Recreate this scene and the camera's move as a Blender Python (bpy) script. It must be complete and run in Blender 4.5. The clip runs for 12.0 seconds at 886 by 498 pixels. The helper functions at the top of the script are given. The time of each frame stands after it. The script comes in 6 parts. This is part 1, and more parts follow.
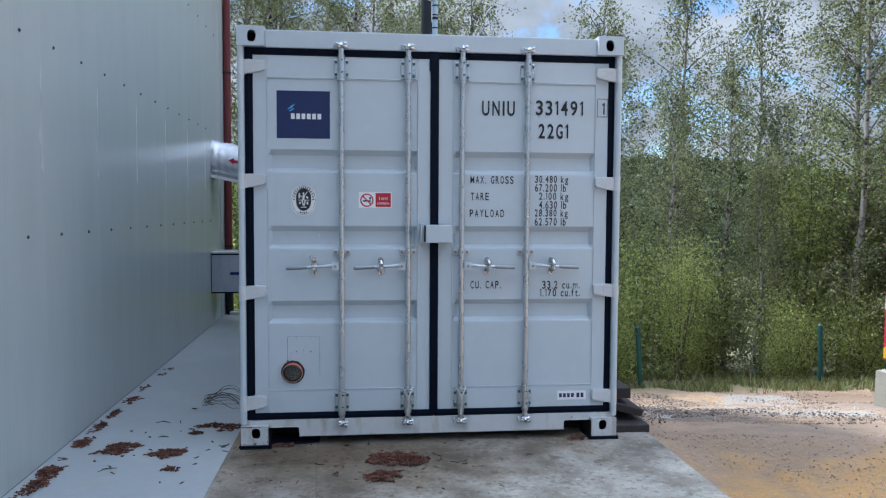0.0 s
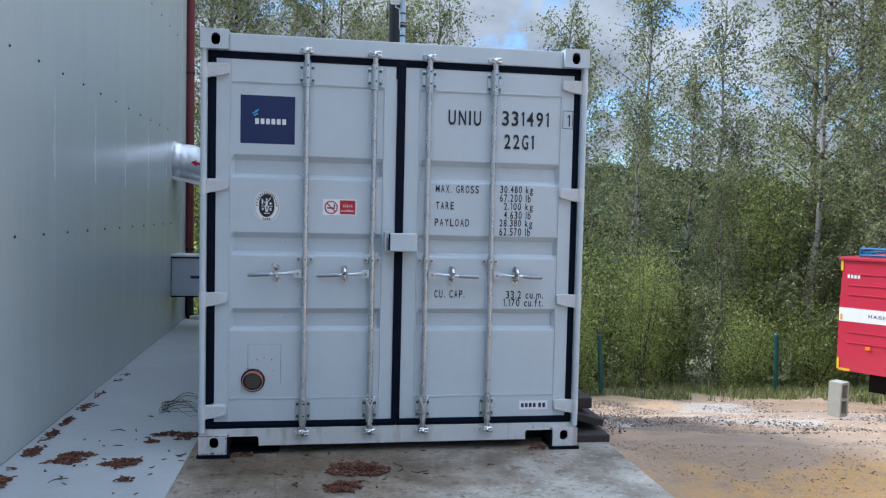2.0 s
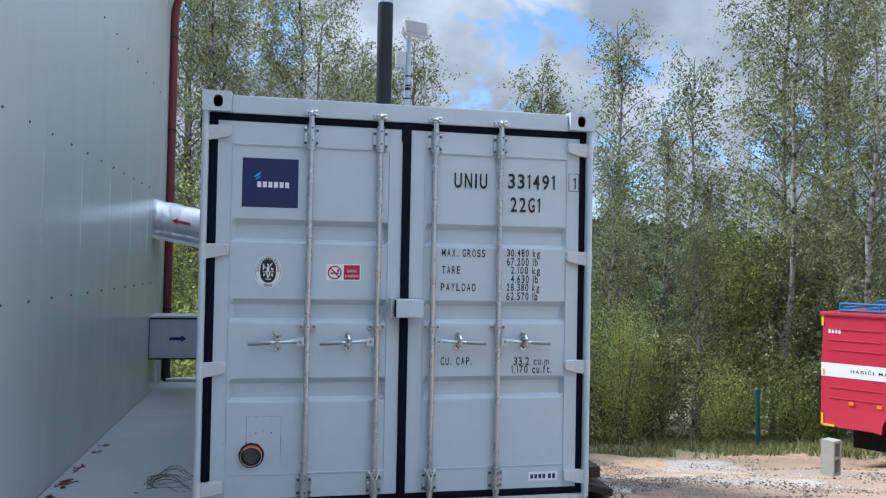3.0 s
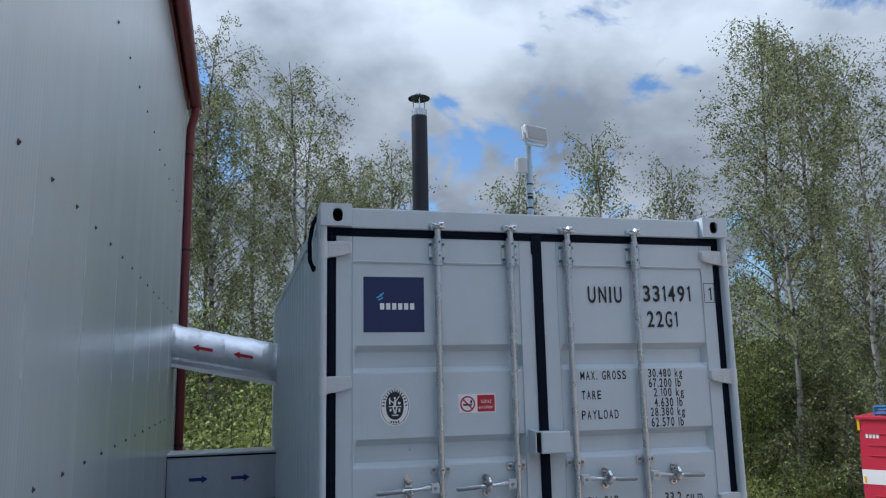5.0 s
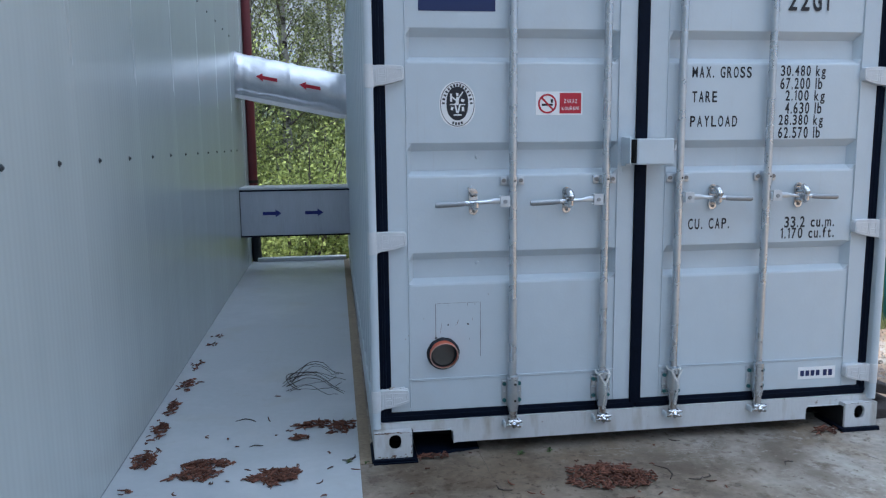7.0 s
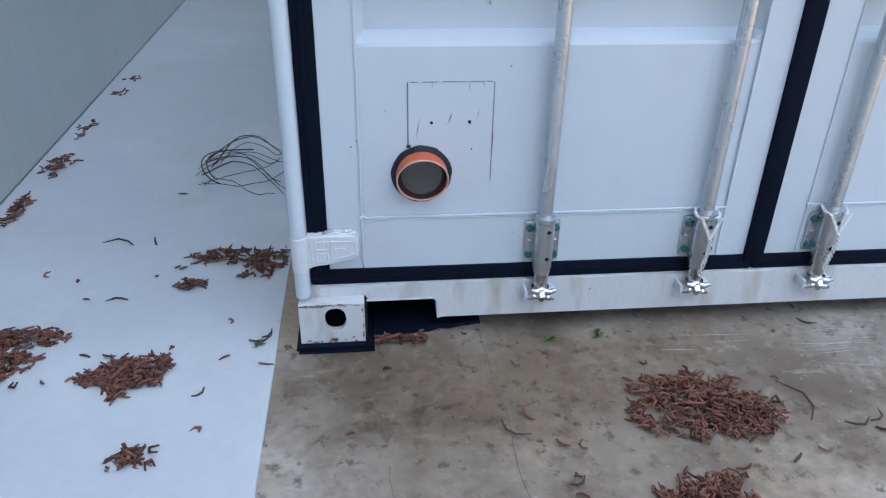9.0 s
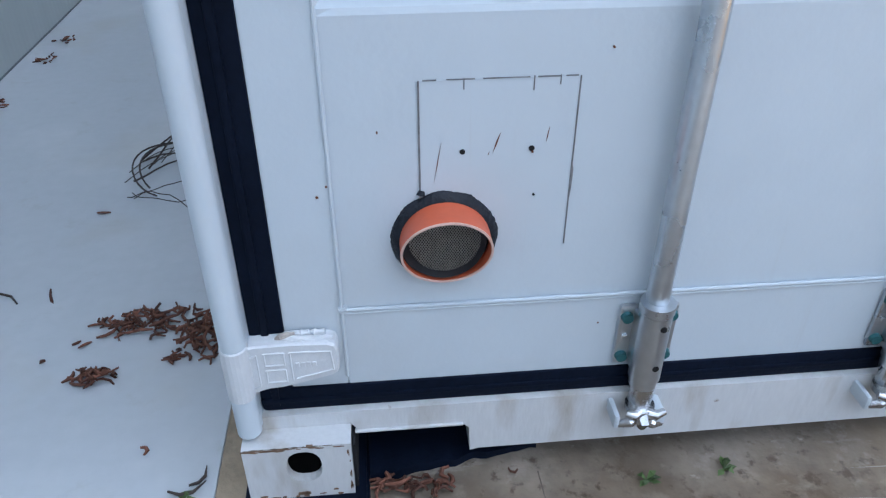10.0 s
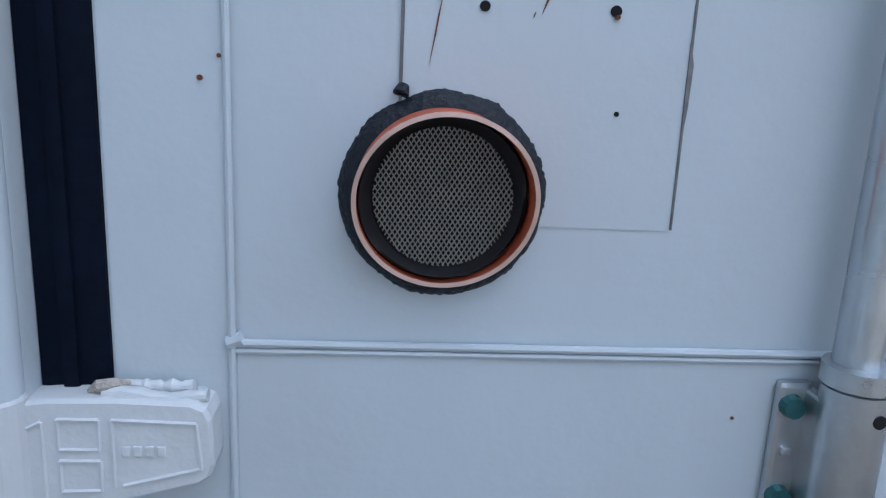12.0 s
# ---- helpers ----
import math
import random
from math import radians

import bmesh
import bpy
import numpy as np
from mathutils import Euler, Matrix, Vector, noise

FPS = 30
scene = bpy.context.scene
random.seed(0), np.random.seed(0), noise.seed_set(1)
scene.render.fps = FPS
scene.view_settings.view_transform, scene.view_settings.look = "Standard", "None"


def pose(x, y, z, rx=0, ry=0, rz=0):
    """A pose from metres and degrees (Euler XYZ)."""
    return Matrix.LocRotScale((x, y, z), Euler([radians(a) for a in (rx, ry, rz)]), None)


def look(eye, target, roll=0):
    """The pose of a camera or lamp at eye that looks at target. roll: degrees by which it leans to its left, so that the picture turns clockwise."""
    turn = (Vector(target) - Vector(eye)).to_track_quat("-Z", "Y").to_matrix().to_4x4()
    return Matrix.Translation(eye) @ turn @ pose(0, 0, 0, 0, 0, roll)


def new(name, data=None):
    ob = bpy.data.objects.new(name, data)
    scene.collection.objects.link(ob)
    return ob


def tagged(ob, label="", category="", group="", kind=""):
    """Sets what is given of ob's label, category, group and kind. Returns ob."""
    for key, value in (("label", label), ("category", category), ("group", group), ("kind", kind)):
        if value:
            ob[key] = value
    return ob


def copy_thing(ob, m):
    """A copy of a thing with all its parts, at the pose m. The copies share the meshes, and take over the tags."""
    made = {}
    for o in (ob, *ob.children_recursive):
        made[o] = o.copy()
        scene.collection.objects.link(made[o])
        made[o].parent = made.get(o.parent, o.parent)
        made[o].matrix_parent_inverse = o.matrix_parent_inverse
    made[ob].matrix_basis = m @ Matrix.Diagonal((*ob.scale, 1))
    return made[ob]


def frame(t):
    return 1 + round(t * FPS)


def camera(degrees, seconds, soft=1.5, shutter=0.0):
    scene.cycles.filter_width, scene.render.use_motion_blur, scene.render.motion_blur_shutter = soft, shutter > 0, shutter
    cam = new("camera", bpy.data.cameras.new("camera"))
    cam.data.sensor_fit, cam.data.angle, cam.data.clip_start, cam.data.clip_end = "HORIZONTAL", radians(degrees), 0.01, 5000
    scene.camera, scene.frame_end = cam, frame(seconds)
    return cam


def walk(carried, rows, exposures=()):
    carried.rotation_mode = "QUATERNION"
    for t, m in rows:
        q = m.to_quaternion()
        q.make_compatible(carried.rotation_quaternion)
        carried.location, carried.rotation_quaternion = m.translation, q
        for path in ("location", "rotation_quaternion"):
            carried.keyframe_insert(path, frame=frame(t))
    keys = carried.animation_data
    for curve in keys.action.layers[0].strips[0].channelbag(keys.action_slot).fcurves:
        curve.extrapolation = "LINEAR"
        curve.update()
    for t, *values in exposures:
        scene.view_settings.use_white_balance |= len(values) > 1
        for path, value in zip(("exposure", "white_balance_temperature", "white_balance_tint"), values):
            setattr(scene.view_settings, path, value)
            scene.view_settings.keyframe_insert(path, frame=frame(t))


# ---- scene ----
cam = camera(61.1, 12.0, 1.25)
PATH = [
    (0, (-0.454, -4.74, 1.515), (-0.241, -2.755, 1.406), 0.3),
    (0.5, (-0.433, -4.74, 1.52), (-0.224, -2.754, 1.402), 0.4),
    (1, (-0.449, -4.738, 1.533), (-0.224, -2.755, 1.403), 0.6),
    (1.5, (-0.448, -4.734, 1.536), (-0.193, -2.754, 1.412), 0.9),
    (2, (-0.45, -4.725, 1.543), (-0.144, -2.751, 1.447), 1.3),
    (2.5, (-0.518, -4.667, 1.603), (-0.159, -2.699, 1.569), 1.4),
    (2.7, (-0.574, -4.634, 1.61), (-0.205, -2.668, 1.608), 1.3),
    (4.3, (-1.276, -4.051, 1.667), (-0.772, -2.129, 1.899), -0.8),
    (4.5, (-1.394, -3.982, 1.673), (-0.884, -2.067, 1.939), -1.1),
    (5, (-1.597, -3.867, 1.701), (-1.087, -1.963, 2.04), -1.2),
    (5.5, (-1.602, -3.839, 1.691), (-1.111, -1.935, 2.055), -0.5),
    (6, (-1.562, -3.778, 1.646), (-1.118, -1.839, 1.859), -0.5),
    (6.5, (-1.448, -3.516, 1.496), (-1.102, -1.547, 1.452), -0.6),
    (7, (-1.346, -3.159, 1.4), (-1.069, -1.198, 1.119), -0.6),
    (7.5, (-1.27, -2.75, 1.344), (-1.041, -0.826, 0.851), -0.5),
    (7.7, (-1.214, -2.612, 1.329), (-1.001, -0.707, 0.758), -0.5),
    (9.3, (-0.987, -1.361, 1.177), (-0.804, 0.331, 0.126), 1.3),
    (9.5, (-0.97, -1.198, 1.148), (-0.794, 0.477, 0.069), 1.2),
    (10, (-0.981, -0.8, 1.035), (-0.82, 0.847, -0.087), 0.0),
    (10.5, (-0.976, -0.51, 0.786), (-0.744, 1.235, -0.163), 1.0),
    (11, (-0.95, -0.446, 0.612), (-0.807, 1.47, 0.056), 2.5),
    (11.5, (-0.937, -0.454, 0.543), (-0.834, 1.499, 0.125), 2.9),
    (12, (-0.931, -0.468, 0.556), (-0.791, 1.471, 0.088), 2.7),
]
EXPOSURE = [(0.0, 0.95, 5530, 6), (2.7, 0.95, 5540, 6), (4.5, 0.50, 5560, 6), (5.8, 0.31, 5560, 6), (6.5, 0.75, 5400, 5), (7.5, 1.34, 5480, 6), (9.5, 1.84, 5660, 8), (10.5, 1.67, 5680, 7), (12.0, 1.50, 5630, 7)]
walk(cam, [(t, look(eye, target, roll)) for t, eye, target, roll in PATH], EXPOSURE)

# ---- world, sun ----
SUN_EL, SUN_AZ = 46.0, -62.0
world = bpy.data.worlds.new("sky")
scene.world = world
world.use_nodes = True
wn, wl = world.node_tree.nodes, world.node_tree.links
wn.clear()
w_out = wn.new("ShaderNodeOutputWorld")
w_mix = wn.new("ShaderNodeMixShader")
w_sky = wn.new("ShaderNodeTexSky")
w_sky.sky_type, w_sky.sun_disc = "NISHITA", False
w_sky.ozone_density = 4.0
w_sky.sun_elevation, w_sky.sun_rotation = radians(SUN_EL), radians(SUN_AZ)
w_bg = wn.new("ShaderNodeBackground")
w_bg.inputs[1].default_value = 0.11
w_cl = wn.new("ShaderNodeBackground")
w_cl.inputs[1].default_value = 1.15
w_co = wn.new("ShaderNodeTexCoord")
w_map = wn.new("ShaderNodeMapping")
w_map.inputs["Scale"].default_value = (1.0, 1.0, 1.5)
w_map.inputs["Location"].default_value = (0.35, 0.1, 0.6)
w_n = wn.new("ShaderNodeTexNoise")
w_n.inputs["Scale"].default_value, w_n.inputs["Detail"].default_value, w_n.inputs["Roughness"].default_value = 5.4, 10.0, 0.56
w_n.inputs["Distortion"].default_value = 0.3
w_r = wn.new("ShaderNodeValToRGB")
w_r.color_ramp.elements[0].position, w_r.color_ramp.elements[1].position = 0.405, 0.465
w_n2 = wn.new("ShaderNodeTexNoise")
w_n2.inputs["Scale"].default_value, w_n2.inputs["Detail"].default_value = 4.5, 8.0
w_r2 = wn.new("ShaderNodeValToRGB")
w_r2.color_ramp.elements[0].position, w_r2.color_ramp.elements[1].position = 0.36, 0.63
w_r2.color_ramp.elements[0].color, w_r2.color_ramp.elements[1].color = (0.32, 0.34, 0.385, 1), (0.76, 0.77, 0.805, 1)
wl.new(w_co.outputs["Generated"], w_map.inputs[0])
wl.new(w_map.outputs[0], w_n.inputs["Vector"])
wl.new(w_map.outputs[0], w_n2.inputs["Vector"])
w_cv = wn.new("ShaderNodeMath")  # more cloud low down, more gaps overhead
w_cv.operation = "MULTIPLY_ADD"
w_cv.inputs[1].default_value = -0.10
w_zz = wn.new("ShaderNodeSeparateXYZ")
w_lift = wn.new("ShaderNodeMath")
w_lift.inputs[1].default_value = 0.042
wl.new(w_co.outputs["Generated"], w_zz.inputs[0])
wl.new(w_zz.outputs["Z"], w_cv.inputs[0])
wl.new(w_n.outputs[0], w_lift.inputs[0])
wl.new(w_lift.outputs[0], w_cv.inputs[2])
wl.new(w_cv.outputs[0], w_r.inputs[0])
wl.new(w_n2.outputs[0], w_r2.inputs[0])
# an overcast sky is brighter overhead than near the horizon
w_sep = wn.new("ShaderNodeSeparateXYZ")
w_up = wn.new("ShaderNodeMath")
w_up.operation, w_up.use_clamp = "MAXIMUM", True
w_st = wn.new("ShaderNodeMath")
w_st.operation = "MULTIPLY_ADD"
w_st.inputs[2].default_value = 0.37
w_sl = wn.new("ShaderNodeMath")
w_sl.operation = "MULTIPLY_ADD"
w_sl.inputs[1].default_value, w_sl.inputs[2].default_value = 3.2, 0.45
w_sq = wn.new("ShaderNodeMath")
w_sq.operation = "MULTIPLY"
wl.new(w_co.outputs["Generated"], w_sep.inputs[0])
wl.new(w_sep.outputs["Z"], w_up.inputs[0])
w_up.inputs[1].default_value = 0.0
wl.new(w_up.outputs[0], w_st.inputs[0])
wl.new(w_up.outputs[0], w_sq.inputs[0])
wl.new(w_up.outputs[0], w_sq.inputs[1])
wl.new(w_sq.outputs[0], w_sl.inputs[0])
wl.new(w_sl.outputs[0], w_st.inputs[1])
wl.new(w_st.outputs[0], w_cl.inputs[1])
wl.new(w_r2.outputs[0], w_cl.inputs[0])
wl.new(w_sky.outputs[0], w_bg.inputs[0])
wl.new(w_r.outputs[0], w_mix.inputs[0])
wl.new(w_bg.outputs[0], w_mix.inputs[1])
wl.new(w_cl.outputs[0], w_mix.inputs[2])
wl.new(w_mix.outputs[0], w_out.inputs[0])

sun = new("sun", bpy.data.lights.new("sun", "SUN"))
sun.data.energy, sun.data.angle, sun.data.color = 3.2, radians(14), (1.0, 0.96, 0.90)
sx = math.sin(radians(SUN_AZ)) * math.cos(radians(SUN_EL))
sy = math.cos(radians(SUN_AZ)) * math.cos(radians(SUN_EL))
sun.matrix_world = look((sx * 50, sy * 50, 50 * math.sin(radians(SUN_EL))), (0, 0, 0))

# ---- materials ----
def mat(name, base, rough=0.6, metal=0.0, var=0.12, scale=6.0, fine=60.0, bump=0.0, bump_scale=80.0, dirt=None, dirt_scale=1.5, dirt_lo=0.55, dirt_hi=0.75, coat=0.0, stretch=(1, 1, 1), ior=1.45, translucent=0.0):
    """A surface with colour variation at two scales, a patchy second colour (dirt) and fine relief."""
    m = bpy.data.materials.new(name)
    m.use_nodes = True
    n, l = m.node_tree.nodes, m.node_tree.links
    b = n["Principled BSDF"]
    b.inputs["Metallic"].default_value = metal
    b.inputs["IOR"].default_value = ior
    b.inputs["Coat Weight"].default_value = coat
    co = n.new("ShaderNodeTexCoord")
    mp = n.new("ShaderNodeMapping")
    mp.inputs["Scale"].default_value = stretch
    l.new(co.outputs["Object"], mp.inputs[0])

    def tex(s, detail=6.0):
        t = n.new("ShaderNodeTexNoise")
        t.inputs["Scale"].default_value, t.inputs["Detail"].default_value = s, detail
        l.new(mp.outputs[0], t.inputs["Vector"])
        return t
    big, small = tex(scale), tex(fine)
    add = n.new("ShaderNodeMath")
    add.operation = "ADD"
    l.new(big.outputs[0], add.inputs[0])
    l.new(small.outputs[0], add.inputs[1])
    rng = n.new("ShaderNodeMapRange")
    rng.inputs["From Min"].default_value, rng.inputs["From Max"].default_value = 0.6, 1.4
    rng.inputs["To Min"].default_value, rng.inputs["To Max"].default_value = 1 - var, 1 + var
    l.new(add.outputs[0], rng.inputs["Value"])
    mul = n.new("ShaderNodeVectorMath")
    mul.operation = "SCALE"
    mul.inputs[0].default_value = base
    l.new(rng.outputs[0], mul.inputs["Scale"])
    col = mul.outputs[0]
    if dirt:
        dt = tex(dirt_scale, 10.0)
        dr = n.new("ShaderNodeMapRange")
        dr.inputs["From Min"].default_value, dr.inputs["From Max"].default_value = dirt_lo, dirt_hi
        l.new(dt.outputs[0], dr.inputs["Value"])
        mx = n.new("ShaderNodeMix")
        mx.data_type = "RGBA"
        l.new(dr.outputs[0], mx.inputs["Factor"])
        l.new(col, mx.inputs["A"])
        mx.inputs["B"].default_value = (*dirt, 1)
        col = mx.outputs["Result"]
    l.new(col, b.inputs["Base Color"])
    rr = n.new("ShaderNodeMapRange")
    rr.inputs["To Min"].default_value, rr.inputs["To Max"].default_value = max(rough - 0.1, 0.03), min(rough + 0.1, 1)
    l.new(big.outputs[0], rr.inputs["Value"])
    l.new(rr.outputs[0], b.inputs["Roughness"])
    if bump:
        bt = tex(bump_scale, 4.0)
        bp = n.new("ShaderNodeBump")
        bp.inputs["Strength"].default_value, bp.inputs["Distance"].default_value = bump, 0.01
        l.new(bt.outputs[0], bp.inputs["Height"])
        l.new(bp.outputs[0], b.inputs["Normal"])
    if translucent:
        tr = n.new("ShaderNodeBsdfTranslucent")
        l.new(col, tr.inputs[0])
        ms = n.new("ShaderNodeMixShader")
        ms.inputs[0].default_value = translucent
        l.new(b.outputs[0], ms.inputs[1])
        l.new(tr.outputs[0], ms.inputs[2])
        l.new(ms.outputs[0], n["Material Output"].inputs[0])
    return m


def vary(m, amount, island=False):
    """Multiply a material's colour by a random value for each object, or for each loose piece."""
    n, l = m.node_tree.nodes, m.node_tree.links
    b = n["Principled BSDF"]
    src = b.inputs["Base Color"].links[0].from_socket
    rnd = n.new("ShaderNodeNewGeometry").outputs["Random Per Island"] if island else n.new("ShaderNodeObjectInfo").outputs["Random"]
    rng = n.new("ShaderNodeMapRange")
    rng.inputs["To Min"].default_value, rng.inputs["To Max"].default_value = 1 - amount, 1 + amount
    l.new(rnd, rng.inputs["Value"])
    mul = n.new("ShaderNodeVectorMath")
    mul.operation = "SCALE"
    l.new(src, mul.inputs[0])
    l.new(rng.outputs[0], mul.inputs["Scale"])
    for link in list(src.links):
        if link.to_node != mul:
            l.new(mul.outputs[0], link.to_socket)
    return m


GREY = mat("container_paint", (0.512, 0.572, 0.620), 0.36, var=0.03, scale=1.5, fine=12, bump=0.05, bump_scale=80, dirt=(0.44, 0.455, 0.46), dirt_scale=2.5, dirt_lo=0.58, dirt_hi=1.0)
WORN = mat("container_paint_worn", (0.55, 0.565, 0.575), 0.5, var=0.06, scale=5, fine=60, bump=0.12, bump_scale=40, dirt=(0.31, 0.27, 0.215), dirt_scale=7.0, dirt_lo=0.53, dirt_hi=0.80, stretch=(2.2, 2.2, 0.6))
WHITE_PAINT = mat("hinge_paint", (0.58, 0.60, 0.62), 0.45, var=0.05, scale=8, fine=60, bump=0.12, bump_scale=90)
RUBBER = mat("gasket_rubber", (0.004, 0.007, 0.016), 0.6, ior=1.16, var=0.3, scale=12, fine=90, bump=0.1, bump_scale=120)
STEEL = mat("galvanised_steel", (0.54, 0.575, 0.61), 0.28, 0.88, var=0.10, scale=9, fine=60, bump=0.05, bump_scale=150)
DARK_STEEL = mat("dull_steel", (0.22, 0.22, 0.22), 0.5, 0.8, var=0.25, scale=20, fine=120, bump=0.1)
CHROME = mat("bright_zinc", (0.56, 0.57, 0.58), 0.24, 1.0, var=0.05, scale=9, fine=60, bump=0.03, bump_scale=60)
LEVER = mat("lever_steel", (0.30, 0.32, 0.34), 0.42, 0.7, var=0.12, scale=20, fine=120, bump=0.06)
BOLT = mat("green_bolt", (0.035, 0.13, 0.14), 0.45, 0.3, var=0.2, scale=40, fine=120)
NAVY = mat("navy_vinyl", (0.010, 0.022, 0.095), 0.35, var=0.05, scale=3)
WHITE = mat("white_vinyl", (0.78, 0.79, 0.80), 0.4, var=0.04)
SKYBLUE = mat("light_blue_vinyl", (0.10, 0.38, 0.70), 0.4, var=0.05)
BLACK = mat("black_lettering", (0.012, 0.014, 0.02), 0.5, var=0.1)
RED_VINYL = mat("red_vinyl", (0.42, 0.015, 0.035), 0.4, var=0.05)
BLUE_INK = mat("blue_ink", (0.012, 0.02, 0.16), 0.5, var=0.08)
ORANGE = mat("orange_pvc", (0.56, 0.115, 0.05), 0.4, var=0.07, scale=14, fine=90)
PALE_RIM = mat("pvc_cut_edge", (0.66, 0.46, 0.39), 0.5, var=0.1, scale=30)
FOAM = mat("black_sealant", (0.008, 0.011, 0.018), 0.5, ior=1.38, var=0.3, scale=30, fine=150, bump=0.4, bump_scale=150)
PIPE_IN = mat("pipe_inside", (0.016, 0.015, 0.018), 0.6, var=0.2)
# near-black that puts shade into holes, pockets and undersides
VOID = mat("shade_black", (0.006, 0.006, 0.007), 0.9, var=0.2)
WIRE = mat("grille_wire", (0.27, 0.265, 0.25), 0.45, 0.6, var=0.2, scale=60)
SEAM = mat("cut_seam", (0.16, 0.165, 0.175), 0.7, var=0.4, scale=60)
RUST = mat("rust", (0.13, 0.045, 0.02), 0.9, var=0.4, scale=80, fine=200)
OLD_RUST = mat("old_rust", (0.16, 0.10, 0.065), 0.9, var=0.4, scale=60, fine=200)
CHIP = mat("chipped_filler", (0.42, 0.38, 0.34), 0.8, var=0.2, scale=60, bump=0.5, bump_scale=200)
ROPE = mat("white_rope", (0.62, 0.62, 0.60), 0.8, var=0.15, scale=120, bump=0.4, bump_scale=300)
WALL = mat("coated_steel_panel", (0.47, 0.505, 0.495), 0.24, var=0.04, scale=0.8, fine=8, bump=0.012, bump_scale=3, dirt=(0.42, 0.45, 0.44), dirt_scale=2.0, dirt_lo=0.6, dirt_hi=0.9, stretch=(1, 1, 0.25))
JOINT = mat("panel_joint", (0.20, 0.22, 0.22), 0.6, var=0.1)
SCREW = mat("screw_head", (0.06, 0.065, 0.07), 0.4, 0.5, var=0.2)
MAROON = mat("maroon_metal", (0.135, 0.024, 0.028), 0.38, var=0.12, scale=4, fine=40)
SOFFIT = mat("dark_soffit", (0.035, 0.022, 0.022), 0.7, var=0.2)
FOIL = mat("foil_wrap", (0.62, 0.635, 0.67), 0.38, 0.8, var=0.08, scale=10, bump=0.45, bump_scale=9)
DUCT = mat("galvanised_sheet", (0.42, 0.46, 0.52), 0.34, 0.6, var=0.10, scale=3, fine=30, stretch=(3, 1, 0.3))
CONCRETE = mat("concrete", (0.31, 0.278, 0.24), 0.8, var=0.42, scale=6.0, fine=30, bump=0.28, bump_scale=70, dirt=(0.15, 0.125, 0.098), dirt_scale=2.2, dirt_lo=0.40, dirt_hi=0.64)
CRACK = mat("crack_dirt", (0.105, 0.085, 0.065), 0.9, var=0.4, scale=30)
SCUFF = mat("pale_scrape", (0.42, 0.40, 0.37), 0.8, var=0.2, scale=30)
STAIN = mat("concrete_strip", (0.25, 0.20, 0.14), 0.85, var=0.25, scale=6, fine=50, bump=0.3, bump_scale=80)
COAT = mat("grey_membrane", (0.375, 0.402, 0.425), 0.42, var=0.05, scale=2.0, fine=30, bump=0.08, bump_scale=12, dirt=(0.36, 0.36, 0.34), dirt_scale=2.5, dirt_lo=0.55, dirt_hi=0.8)
BITS = vary(mat("dry_catkins", (0.125, 0.052, 0.033), 0.9, var=0.3, scale=30, fine=150, bump=0.4), 0.55, True)
TWIG = mat("twig_bark", (0.045, 0.035, 0.03), 0.85, var=0.3, scale=40)
BLACK_PIPE = mat("black_flue", (0.015, 0.017, 0.022), 0.35, 0.2, var=0.2, scale=5)
POLE = mat("pale_blue_pole", (0.40, 0.52, 0.62), 0.4, 0.2, var=0.08)
LAMP_GREY = mat("lamp_housing", (0.55, 0.57, 0.58), 0.45, var=0.06)
LAMP_GLASS = mat("lamp_front", (0.36, 0.37, 0.38), 0.2, var=0.05)
BOARD = vary(mat("tarred_board", (0.030, 0.024, 0.023), 0.8, var=0.3, scale=5, fine=60, bump=0.4, bump_scale=40), 0.35)
POST_GREEN = mat("green_post", (0.012, 0.066, 0.058), 0.45, var=0.2, scale=6)
TRUCK_RED = mat("truck_red", (0.46, 0.026, 0.055), 0.3, var=0.06, scale=2, coat=0.3)
TRUCK_WHITE = mat("truck_white", (0.72, 0.72, 0.72), 0.35, var=0.04)
RACK_BLUE = mat("rack_blue", (0.02, 0.12, 0.28), 0.45, var=0.15)
YELLOW = mat("yellow_reflector", (0.70, 0.42, 0.02), 0.35, var=0.05)
AMBER = mat("amber_lens", (0.80, 0.20, 0.01), 0.25, var=0.05)
TYRE = mat("tyre_rubber", (0.015, 0.015, 0.016), 0.8, var=0.3, scale=20, bump=0.3)
BLOCK = mat("concrete_block", (0.30, 0.28, 0.235), 0.9, var=0.15, scale=12, fine=80, bump=0.5, bump_scale=60)
BARK = mat("birch_bark", (0.25, 0.24, 0.22), 0.8, var=0.25, scale=4, fine=20, bump=0.4, bump_scale=20, dirt=(0.035, 0.03, 0.028), dirt_scale=2.2, dirt_lo=0.52, dirt_hi=0.60, stretch=(1, 1, 2.5))
LIMB = mat("limb_bark", (0.10, 0.085, 0.075), 0.85, var=0.3, scale=8)
LEAF = vary(mat("birch_leaf", (0.150, 0.172, 0.080), 0.6, var=0.25, scale=0.5, fine=3, translucent=0.42), 0.5, True)
LEAF_DIM = vary(mat("shrub_leaf", (0.28, 0.335, 0.105), 0.65, var=0.3, scale=0.4, fine=3, translucent=0.55), 0.5, True)
GRASS = vary(mat("grass_blade", (0.19, 0.21, 0.08), 0.6, var=0.3, scale=2, translucent=0.25), 0.5, True)
FAR_LEAF = vary(mat("far_foliage", (0.045, 0.062, 0.026), 0.9, var=0.3, scale=0.2, fine=1), 0.5, True)
WEED = vary(mat("weed_leaf", (0.07, 0.11, 0.035), 0.6, var=0.3, scale=20, translucent=0.2), 0.5, True)
